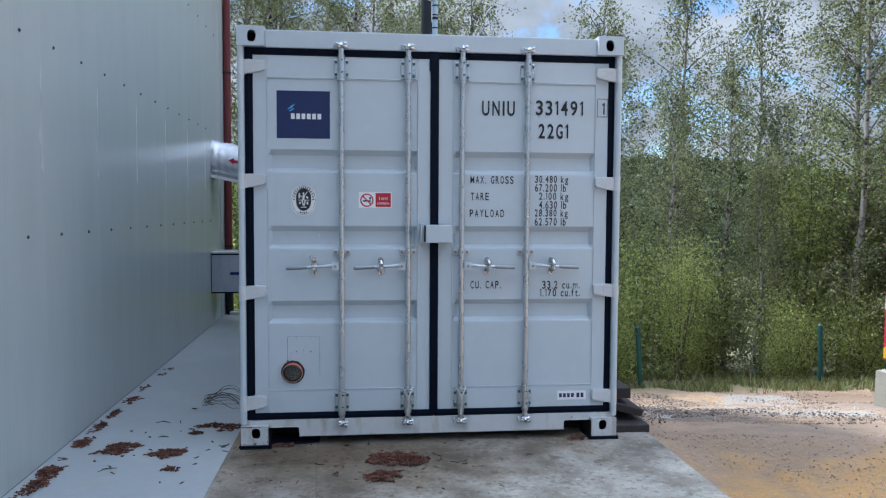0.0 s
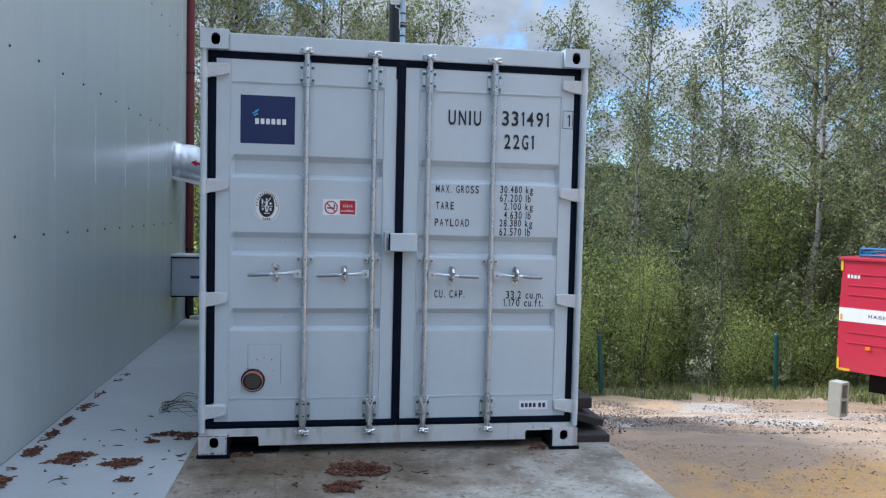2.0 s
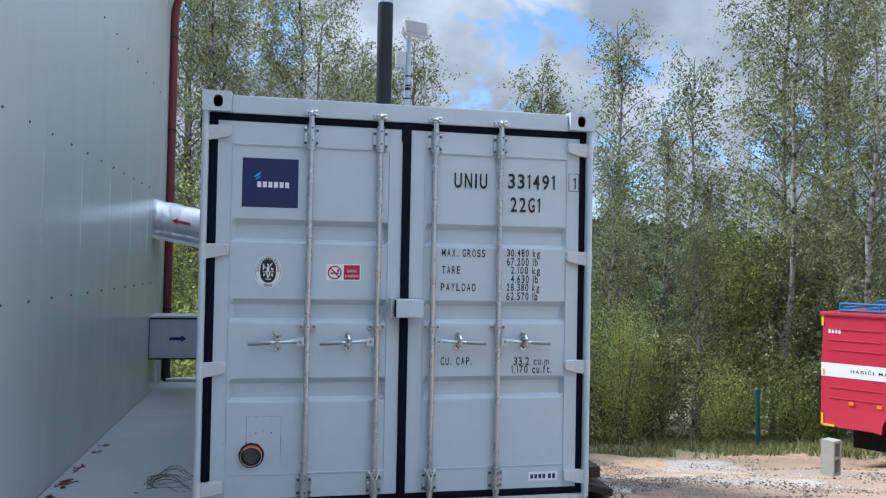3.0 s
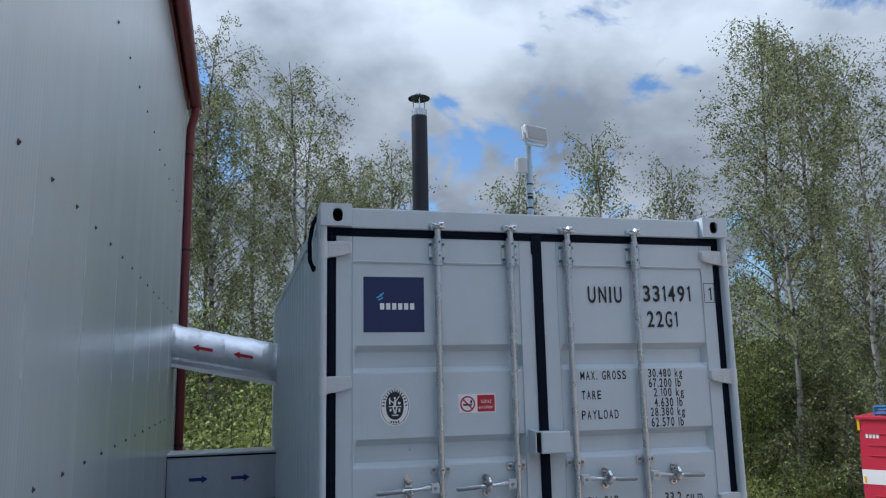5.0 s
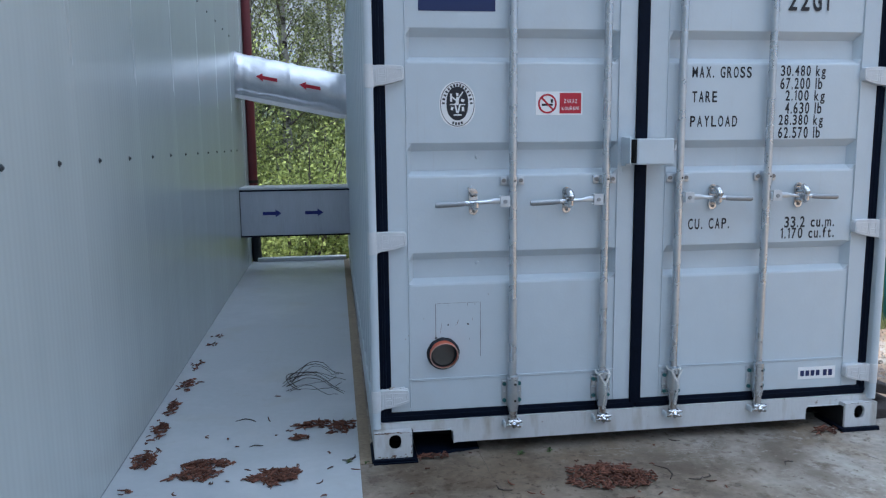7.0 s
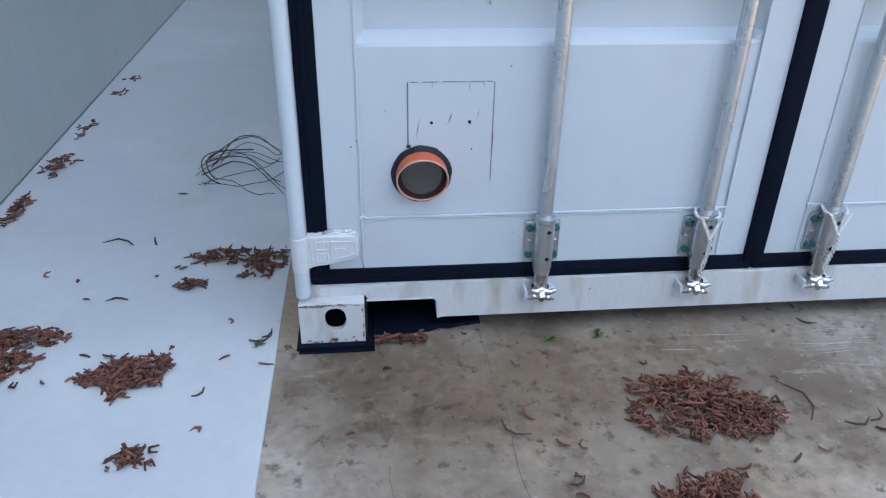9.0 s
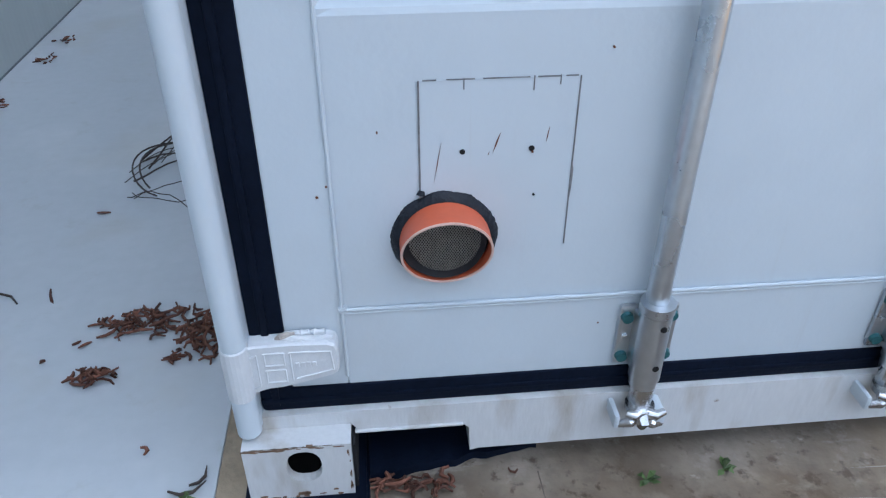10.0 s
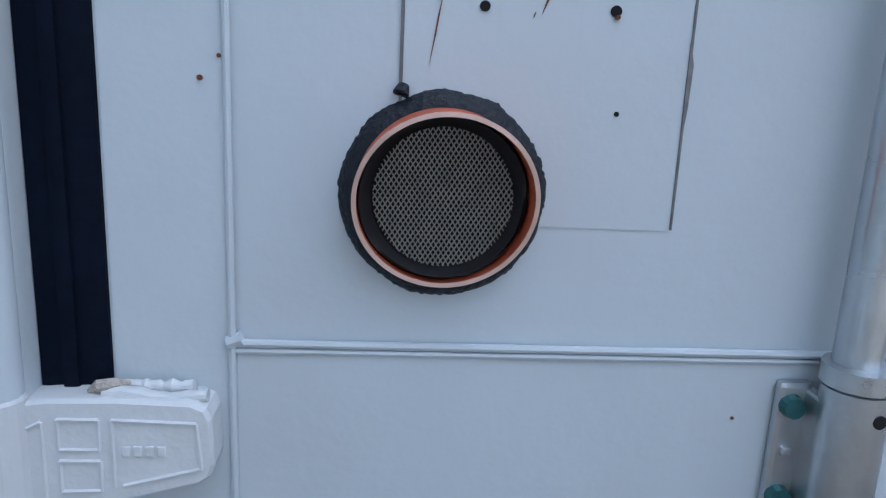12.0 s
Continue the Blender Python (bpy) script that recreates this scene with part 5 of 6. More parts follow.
solid("inner_sleeve", PIPE_IN, sleeve, door_l, "dark inner sleeve", True)
solid("pipe_back", VOID, lambda bm: tube(bm, (VX, 0.0565, VZ), (VX, 0.0580, VZ), 0.0596, seg=48), door_l)


def grille(bm):
    """Woven wire mesh, two crossing sets of strands cut to a disc."""
    R, pitch, w = 0.0495, 0.0031, 0.00042
    for an in (33, -33):
        k = -R
        while k < R:
            half = math.sqrt(max(R * R - k * k, 0))
            if half > 0.003:
                m = Matrix.Translation((VX, 0.0520 + (0.0004 if an > 0 else -0.0004), VZ)) @ Matrix.Rotation(radians(90 + an), 4, "Y")
                box(bm, -half, half, -w, w, k - w, k + w, 0, m)
            k += pitch


solid("grille", WIRE, grille, door_l, "fine woven wire grille")


def filler(bm):
    """A lumpy smear of painted-over filler on the hinge's upper edge."""
    rng = random.Random(8)
    n = 16
    strand(bm, [(-1.132 + 0.074 * k / n, 0.040 + rng.uniform(-0.0008, 0.0008), 0.3205 + 0.002 * math.sin(k * 0.5) - 0.002 * k / n) for k in range(n + 1)], [0.0045 + 0.0018 * noise.noise((k * 0.25, 2, 0)) for k in range(n + 1)], 10)
    strand(bm, [(-1.120 + 0.05 * k / n, 0.050, 0.3225 + 0.0015 * noise.noise((k * 0.6, 5, 0))) for k in range(n + 1)], [0.0045 + 0.003 * noise.noise((k * 0.5, 9, 0)) for k in range(n + 1)], 10)


solid("filler", WHITE_PAINT, filler, door_l, "lumpy painted filler on the hinge", True)
solid("chipped_paint", CHIP, lambda bm: strand(bm, [(-1.142, 0.042, 0.321), (-1.134, 0.040, 0.326), (-1.124, 0.042, 0.327), (-1.114, 0.046, 0.326)], [0.002, 0.005, 0.0045, 0.002], 8), door_l, "chipped brownish filler", True)
for z in (1.337, 0.866):
    solid("stud", GREY, lambda bm: tube(bm, (-0.732, LEAF_Y + 0.030, z), (-0.732, LEAF_Y + 0.043, z), 0.007, 0.0085, 12), door_l, "small blunt stud")

# bare, rusty chips along the edges of the lower left corner
def chips(bm):
    rng = random.Random(12)
    for k in range(46):
        u = rng.random()
        if k < 22:
            x, y, z = -1.205 + 0.15 * u, rng.uniform(-0.0006, 0.0), 0.1345 + rng.uniform(-0.003, 0.002)
        elif k < 34:
            x, y, z = -1.205 + 0.15 * u, -0.0004, rng.uniform(0.021, 0.034)
        else:
            x, y, z = -1.050 + rng.uniform(-0.002, 0.001), -0.0004, 0.028 + 0.10 * u
        w, h = rng.uniform(0.002, 0.014), rng.uniform(0.0005, 0.0016) * (2.2 if 22 <= k < 34 else 1.0)
        if k >= 34:
            w, h = h, w * 0.6
        n = 7
        prism(bm, [(x + w * math.cos(a) * rng.uniform(0.6, 1.1), z + h * math.sin(a) * rng.uniform(0.5, 1.3)) for a in (2 * math.pi * i / n for i in range(n))], y - 0.0008, y + 0.004)


tagged(solid("paint_chip", OLD_RUST, chips, box20), kind="stuff")


# pads under the corners, cable over the roof edge
def pad(bm, x0, x1, seed):
    """Three rubber sheets lying on one another, their edges not quite in line."""
    rng = random.Random(seed)
    for k in range(3):
        j = [rng.uniform(-0.004, 0.004) for _ in range(3)]
        box(bm, x0 + j[0], x1 + j[1], -0.018 + j[2], 0.20, 0.0064 * k, 0.0064 * k + 0.0058, 0.0014)


for x0, x1, seed in ((-1.222, -1.026, 2), (1.026, 1.222, 5)):
    tagged(solid("rubber_pad", RUBBER, lambda bm: pad(bm, x0, x1, seed)), "black layered rubber pad under the container corner", "pad", "container pads")


def mastic(bm, x0, x1, y0, y1, h, seed):
    """A ragged black sheet pushed under the container, its front edge uneven."""
    n = 26
    front = [(x0 + (x1 - x0) * k / n, y0 + (y1 - y0) * k / n + 0.010 * noise.noise((k * 0.35, seed, 0)), h * (1 - 0.55 * k / n) + 0.004 * noise.noise((k * 0.5, seed, 3))) for k in range(n + 1)]
    rows = [[bm.verts.new((x, y - 0.004, 0.0012)) for x, y, z in front], [bm.verts.new((x, y, z)) for x, y, z in front], [bm.verts.new((x, 0.24, z + 0.004)) for x, y, z in front], [bm.verts.new((x, 0.24, 0.0012)) for x, y, z in front]]
    for a, b in zip(rows, rows[1:]):
        for k in range(n):
            bm.faces.new((a[k], a[k + 1], b[k + 1], b[k]))


tagged(solid("filler_strip", RUBBER, lambda bm: mastic(bm, -1.022, -0.73, 0.036, 0.085, 0.020, 4), smooth=True), "ragged black rubber sheet wedged under the container edge", "strip")
tagged(solid("cable", RUBBER, lambda bm: (strand(bm, [(-1.0, 0.20, 2.632), (-1.12, 0.22, 2.635), (-1.20, 0.25, 2.625), (-1.235, 0.27, 2.56), (-1.250, 0.30, 2.46), (-1.245, 0.32, 2.36), (-1.222, 0.34, 2.31), (-1.215, 0.36, 2.33)], 0.012, 8), box(bm, -1.02, -0.62, 0.16, 0.22, 2.618, 2.634, 0.006)), smooth=True), "black cable hanging over the container roof edge", "cable")

# flue and lamp on the roof
flue = thing("flue_pipe", "black flue pipe with a rain cap on the roof", "chimney")
FX, FY = 0.325, 4.25
solid("pipe", BLACK_PIPE, lambda bm: tube(bm, (FX, FY, 2.60), (FX, FY, 4.70), 0.092, seg=32), flue, smooth=True)
solid("collar", STEEL, lambda bm: tube(bm, (FX, FY, 4.70), (FX, FY, 4.78), 0.089, seg=32), flue, "bare steel end of the flue", True)
for a in (20, 140, 260):
    solid("strut", STEEL, lambda bm: tube(bm, (FX + 0.08 * math.cos(radians(a)), FY + 0.08 * math.sin(radians(a)), 4.74), (FX + 0.075 * math.cos(radians(a)), FY + 0.075 * math.sin(radians(a)), 4.93), 0.008, seg=8), flue)
solid("rain_cap", BLACK_PIPE, lambda bm: (tube(bm, (FX, FY, 4.925), (FX, FY, 4.985), 0.125, 0.02, 32), tube(bm, (FX, FY, 4.915), (FX, FY, 4.925), 0.127, seg=32)), flue, smooth=True)

flood = thing("floodlight", "small grey floodlight on a pale striped pole", "lamp")
LX, LY = 0.010, 0.137
solid("pole", POLE, lambda bm: tube(bm, (LX, LY, 2.605), (LX, LY, 3.02), 0.0135, seg=16), flood, "pale blue steel pole", True)
for z in (2.66, 2.712, 2.735, 2.79):
    solid("tape", BLACK, lambda bm: ring(bm, (LX, LY, z), (0, 0, 1), 0.0136, 0.0148, 0.008 if z != 2.712 else 0.016, 16), flood, "black tape band")
LM = Matrix.Translation((LX + 0.028, LY - 0.02, 3.068)) @ Matrix.Rotation(radians(18), 4, "Z") @ Matrix.Rotation(radians(-8), 4, "X")
solid("housing", LAMP_GREY, lambda bm: (box(bm, -0.064, 0.064, -0.018, 0.018, -0.046, 0.046, 0.010, LM), [box(bm, -0.05, 0.05, 0.018, 0.03, z, z + 0.006, 0, LM) for z in (-0.03, -0.01, 0.01, 0.03)]), flood)
solid("glass", LAMP_GLASS, lambda bm: box(bm, -0.054, 0.054, -0.0205, -0.0175, -0.036, 0.036, 0.001, LM), flood)
solid("yoke", LAMP_GREY, lambda bm: strand(bm, [LM @ Vector(p) for p in ((-0.066, 0.0, 0.0), (-0.072, 0.0, -0.04), (-0.05, 0.01, -0.062), (0.05, 0.01, -0.062), (0.072, 0.0, -0.04), (0.066, 0.0, 0.0))], 0.005, 8), flood, smooth=True)
solid("driver_box", LAMP_GREY, lambda bm: box(bm, LX - 0.062, LX - 0.014, LY - 0.025, LY + 0.02, 2.85, 2.935, 0.006), flood)
solid("driver_cable", WHITE_PAINT, lambda bm: strand(bm, [(LX - 0.04, LY, 2.85), (LX - 0.036, LY, 2.83), (LX - 0.016, LY, 2.82), (LX - 0.014, LY, 2.7)], 0.004, 8), flood, smooth=True)

flood.matrix_world = Matrix.Translation((LX, LY, 2.605)) @ Matrix.Diagonal((1.3, 1.3, 1.09, 1)) @ Matrix.Translation((-LX, -LY, -2.605))

# boards stacked beside the container
for k, (x0, x1, y0, y1, z, h, a) in enumerate(((1.235, 1.49, 0.12, 0.62, -0.005, 0.055, 0), (1.235, 1.48, 0.22, 0.70, 0.02, 0.05, 2), (1.23, 1.42, 0.30, 0.8, 0.185, 0.075, -1))):
    tilt = Matrix.Translation((0, 0, 0))
    if k == 1:
        tilt = Matrix.Translation((1.235, 0, 0.135)) @ Matrix.Rotation(radians(14), 4, "Y") @ Matrix.Translation((-1.235, 0, -0.02))
    tagged(solid("board", BOARD, lambda bm: box(bm, x0, x1, y0, y1, z, z + h, 0.008, tilt)), "dark tarred board leaning in a stack by the container", "board", "stacked boards")

# ---- yard things ----
def fence_post(x, y, lean, h=1.25):
    g = ground_z(x, y) - 0.1
    p = thing("fence_post", "leaning green-painted steel fence post", "post", "fence posts", (x, y, g))
    p.rotation_euler = (radians(lean[0]), radians(lean[1]), 0)
    solid("shaft", POST_GREEN, lambda bm: tube(bm, (0, 0, 0), (0, 0, h), 0.046, seg=14), p, smooth=True)
    solid("cap", POST_GREEN, lambda bm: tube(bm, (0, 0, h), (0, 0, h + 0.03), 0.049, 0.026, 14), p, smooth=True)


fence_post(4.75, 8.75, (1, -4))
fence_post(8.35, 8.75, (0, -2))
fence_post(12.2, 8.75, (0, 1))

blk = thing("hollow_block", "pale hollow concrete block standing on end", "block", at=(5.33, 3.12, -0.70))
blk.rotation_euler = (0, radians(1), radians(-66))


def block(bm):
    w, d, h, t = 0.15, 0.165, 0.40, 0.030
    for a, b, c, e in ((0, w, 0, t), (0, w, d - t, d), (0, t, t, d - t)):
        box(bm, a, b, c, e, 0, h, 0.003)
    for z in (0, h / 2 - t / 2, h - t):
        box(bm, t, w, t, d - t, z, z + t, 0.002)


solid("shell", BLOCK, block, blk)

# fire truck, rear corner of its side
truck = thing("fire_truck", "red fire truck body with a white stripe and blue roof rack", "truck")
truck.matrix_world = Matrix.Translation((7.46, 5.84, -0.76)) @ Matrix.Rotation(math.atan2(-0.826, 0.562), 4, "Z")


def truck_body(bm):
    pts = [(0.0, 0.0), (0.72, 0.0), (0.84, -0.02), (0.86, 0.14), (0.95, 0.30), (1.10, 0.36), (1.65, 0.36), (1.80, 0.30), (1.90, 0.10), (4.2, 0.10), (4.2, 1.72), (0.09, 1.74), (0.03, 1.70), (0.0, 1.0)]
    prism(bm, pts, 0.0, 2.2)


body = solid("body", TRUCK_RED, truck_body, truck)
for z in (1.18, 1.33, 1.50, 0.60, 0.44):
    for x0 in (0.12, 1.0, 2.0):
        solid("rib", TRUCK_RED, lambda bm: box(bm, x0, x0 + 0.72, -0.012, 0.002, z, z + 0.014, 0.004), truck)
solid("stripe", TRUCK_WHITE, lambda bm: box(bm, 0.002, 4.19, -0.004, 0.002, 0.77, 0.98), truck, "broad white stripe")
lettering("stripe_text", "HASIČI MALY", 0.42, -0.005, 0.85, 0.072, 0.64, BLACK, truck, "dark lettering")
bm = bmesh.new()
bars(bm, 0.10, 1.44, 0.19, 0.06, 4, -0.003)
part("body_mark", bm, TRUCK_WHITE, truck, "small white bars in place of a number")
solid("roof_edge", TRUCK_RED, lambda bm: box(bm, -0.02, 4.22, -0.03, 2.23, 1.715, 1.765, 0.012), truck)
for x0, z0, w, h in ((0.0, 1.55, 0.035, 0.17), (0.02, 0.79, 0.03, 0.09), (0.0, 0.02, 0.035, 0.17), (0.035, 0.0, 0.16, 0.035)):
    solid("reflector", YELLOW, lambda bm: box(bm, x0, x0 + w, -0.010, -0.001, z0, z0 + h, 0.002), truck, "yellow edge marking")
for x0 in (0.40, 0.78):
    solid("side_marker", AMBER, lambda bm: box(bm, x0, x0 + 0.07, -0.02, 0.0, 0.36, 0.41, 0.006), truck, "amber side lamp")


def rack(bm):
    for y in (0.06, 2.14):
        for z in (1.80, 1.90):
            tube(bm, (0.25, y, z), (4.1, y, z), 0.02, seg=8)
        for x in np.arange(0.25, 4.2, 0.55):
            tube(bm, (x, y, 1.76), (x, y, 1.91), 0.018, seg=8)
    for x in np.arange(0.25, 4.2, 0.35):
        box(bm, x, x + 0.12, 0.06, 2.14, 1.83, 1.85)


solid("roof_rack", RACK_BLUE, rack, truck, "blue roof rack")
wheel = solid("wheel", TYRE, lambda bm: (tube(bm, (1.38, 0.05, -0.19), (1.38, 0.32, -0.19), 0.46, seg=40), tube(bm, (1.38, 0.03, -0.19), (1.38, 0.35, -0.19), 0.42, seg=40)), truck, "black rubber tyre", True)
solid("rim", TRUCK_RED, lambda bm: tube(bm, (1.38, 0.02, -0.19), (1.38, 0.06, -0.19), 0.22, 0.25, 28), wheel, smooth=True)
solid("underframe", VOID, lambda bm: box(bm, 0.35, 4.0, 0.4, 1.9, -0.35, 0.02), truck)


# ---- loose things on the slab ----
def litter(cx, cy, rx, ry, n, seed, name="catkin_pile", label="small heap of dry brown catkins", size=1.0, thick=0.030):
    """A heap of little curled brown bits."""
    rng = np.random.default_rng(seed)
    vs, fs = [], []
    for i in range(n):
        r, a = math.sqrt(rng.random()), rng.random() * 2 * math.pi
        r = r * (0.95 + 0.95 * noise.noise((math.cos(a) * 2.2 + seed, math.sin(a) * 2.2, seed * 0.37)))
        c = np.array((cx + rx * r * math.cos(a), cy + ry * r * math.sin(a), 0.008 + thick * max(0.15, 1 - r) * rng.random()))
        L, w, t, bend = size * (0.018 + 0.038 * rng.random()), size * (0.0034 + 0.0016 * rng.random()), rng.random() * 2 * math.pi, rng.normal(0, 1.0)
        up = rng.normal(0, 0.18)
        base = len(vs)
        for s in (-1, -0.3, 0.4, 1):
            ang = t + bend * s
            d = np.array((math.cos(ang), math.sin(ang), up))
            nrm = np.array((-math.sin(ang), math.cos(ang), 0))
            p = c + d * s * L / 2
            ww = w * (1 - 0.45 * abs(s))
            vs += [p - nrm * ww, p + np.array((0, 0, ww * 1.4)), p + nrm * ww, p - np.array((0, 0, ww * 0.6))]
        for s in range(3):
            for k in range(4):
                a0, a1 = base + s * 4 + k, base + s * 4 + (k + 1) % 4
                fs.append((a0, a1, a1 + 4, a0 + 4))
    ob = arrays(name, np.array(vs), np.array(fs), BITS)
    return tagged(ob, label, "plant litter", "catkin heaps", "stuff")


for k, (cx, cy, rx, ry, n) in enumerate(((-0.275, -0.29, 0.16, 0.12, 620), (-0.17, -0.33, 0.13, 0.09, 300), (-0.345, -0.585, 0.105, 0.085, 380), (-1.95, 0.09, 0.12, 0.045, 230), (-1.975, -0.01, 0.09, 0.055, 220),
                                          (-1.628, -0.08, 0.115, 0.085, 430), (-1.47, 0.49, 0.12, 0.045, 150), (-1.355, 0.43, 0.07, 0.075, 130), (-1.56, 0.33, 0.045, 0.022, 50), (-1.56, -0.37, 0.035, 0.03, 55),
                                          (-2.215, -0.36, 0.06, 0.11, 260), (-2.20, -0.56, 0.07, 0.10, 200), (-2.215, 0.17, 0.05, 0.10, 120), (-2.24, 0.55, 0.035, 0.11, 90), (-2.235, 1.25, 0.05, 0.08, 70), (-2.25, 0.85, 0.03, 0.09, 50), (-0.95, 0.02, 0.08, 0.03, 60), (0.95, 0.0, 0.08, 0.04, 50))):
    litter(cx, cy, rx * 0.92, ry * 0.95, int(n * 0.58), k + 3)
rng_w = random.Random(41)
for k in range(13):
    litter(-2.262 + rng_w.uniform(0, 0.03), -0.9 + 0.27 * k + rng_w.uniform(-0.12, 0.12), 0.02 + 0.02 * rng_w.random(), rng_w.uniform(0.03, 0.11), rng_w.randint(6, 22), 60 + k, "wall_litter", "sparse brown litter at the wall's foot", 0.85, 0.008)
litter(-0.3, -0.4, 0.9, 0.75, 34, 42, "slab_litter", "scattered brown bits on the concrete", 0.9, 0.0)
litter(-1.75, 0.2, 0.45, 1.2, 26, 43, "strip_litter", "scattered brown bits on the pale strip", 0.9, 0.0)


def wire_tangle(bm):
    rng = random.Random(5)
    for k in range(11):
        x0, y0 = -1.66 + rng.uniform(-0.03, 0.05), 1.15 + rng.uniform(-0.16, 0.12)
        x1, y1 = -1.33 + rng.uniform(-0.05, 0.01), 1.11 + rng.uniform(-0.20, 0.22)
        bow, lift, n = rng.uniform(-0.16, 0.16), rng.uniform(0.02, 0.09), 12
        pts = [(x0 + (x1 - x0) * t + 0.006 * noise.noise((t * 6, k, 0)), y0 + (y1 - y0) * t + bow * math.sin(math.pi * t) + 0.025 * noise.noise((t * 5, k, 4)), 0.010 + lift * math.sin(math.pi * min(t * 1.2, 1.0))) for t in (i / n for i in range(n + 1))]
        strand(bm, pts, [0.0030 - 0.0018 * i / n if k % 3 == 0 else 0.0014 for i in range(n + 1)], 5)
    for k in range(2):
        strand(bm, [(-1.55 + 0.02 * k - 0.12 * math.sin(a), 1.19 + 0.17 * math.cos(a), 0.015 + 0.03 * math.sin(a) ** 2) for a in np.linspace(-0.3, 2.9 - 0.4 * k, 18)], 0.0026, 5)


tagged(solid("wire_tangle", TWIG, wire_tangle), "tangle of thin dark wire on the pale strip", "wire", kind="stuff")


def twigs(bm):
    rng = random.Random(9)
    for x, y, L in ((-1.83, 0.62, 0.12), (-1.75, 0.27, 0.07), (-1.32, 0.03, 0.07), (-1.30, 0.06, 0.05), (-1.92, -0.33, 0.12), (-1.9, -0.3, 0.08), (0.02, -0.30, 0.16), (-0.72, -0.36, 0.09), (0.1, -0.4, 0.08), (0.16, -0.38, 0.07), (-0.6, -0.52, 0.05), (0.18, 0.0, 0.06), (0.55, -0.3, 0.07)):
        a = rng.uniform(0, 6.3)
        strand(bm, [(x + L * t * math.cos(a + t), y + L * t * math.sin(a + t), 0.010 + 0.004 * rng.random()) for t in (-0.5, -0.2, 0.1, 0.5)], [0.002, 0.003, 0.003, 0.001], 6)


tagged(solid("twigs", TWIG, twigs), "small broken twigs scattered on the slab", "twigs", kind="stuff")


def weed(x, y, seed):
    rng = random.Random(seed)
    p = thing("weed", "little green weed growing from the slab joint", "plant", "weeds", (x, y, 0.0))

    def leaves(bm):
        for k in range(6):
            a, L, h = rng.uniform(0, 6.3), rng.uniform(0.012, 0.026), rng.uniform(0.004, 0.020)
            c, s = math.cos(a), math.sin(a)
            v = [bm.verts.new(q) for q in ((0, 0, 0.005), (c * L * 0.5 - s * 0.006, s * L * 0.5 + c * 0.006, h), (c * L, s * L, h * 0.7), (c * L * 0.5 + s * 0.006, s * L * 0.5 - c * 0.006, h))]
            bm.faces.new(v)
            strand(bm, [(0, 0, 0), (c * L * 0.5, s * L * 0.5, h)], 0.0012, 5)
    solid("leaves", WEED, leaves, p)


weed(-1.33, 0.02, 1)
weed(-1.255, 0.0, 4)
weed(-0.56, -0.01, 2)
weed(-0.42, 0.0, 3)


# ---- plants ----
def quads(points, size, rng, flat=0.6, tri=False):
    """Small pointed leaves at the given points, turned at random."""
    n = len(points)
    d = rng.normal(size=(n, 3))
    d /= np.linalg.norm(d, axis=1, keepdims=True)
    u = np.cross(d, rng.normal(size=(n, 3)))
    u /= np.linalg.norm(u, axis=1, keepdims=True)
    s = size * (0.7 + 0.6 * rng.random((n, 1)))
    if tri:
        v = np.stack([points - d * s * 0.5 - u * s * flat * 0.35, points + u * s * flat * 0.6, points + d * s * 0.55], axis=1).reshape(-1, 3)
        return v, np.arange(3 * n).reshape(-1, 3)
    v = np.stack([points - d * s * 0.5, points + u * s * flat * 0.5, points + d * s * 0.5, points - u * s * flat * 0.5], axis=1).reshape(-1, 3)
    f = np.arange(4 * n).reshape(-1, 4)
    return v, f


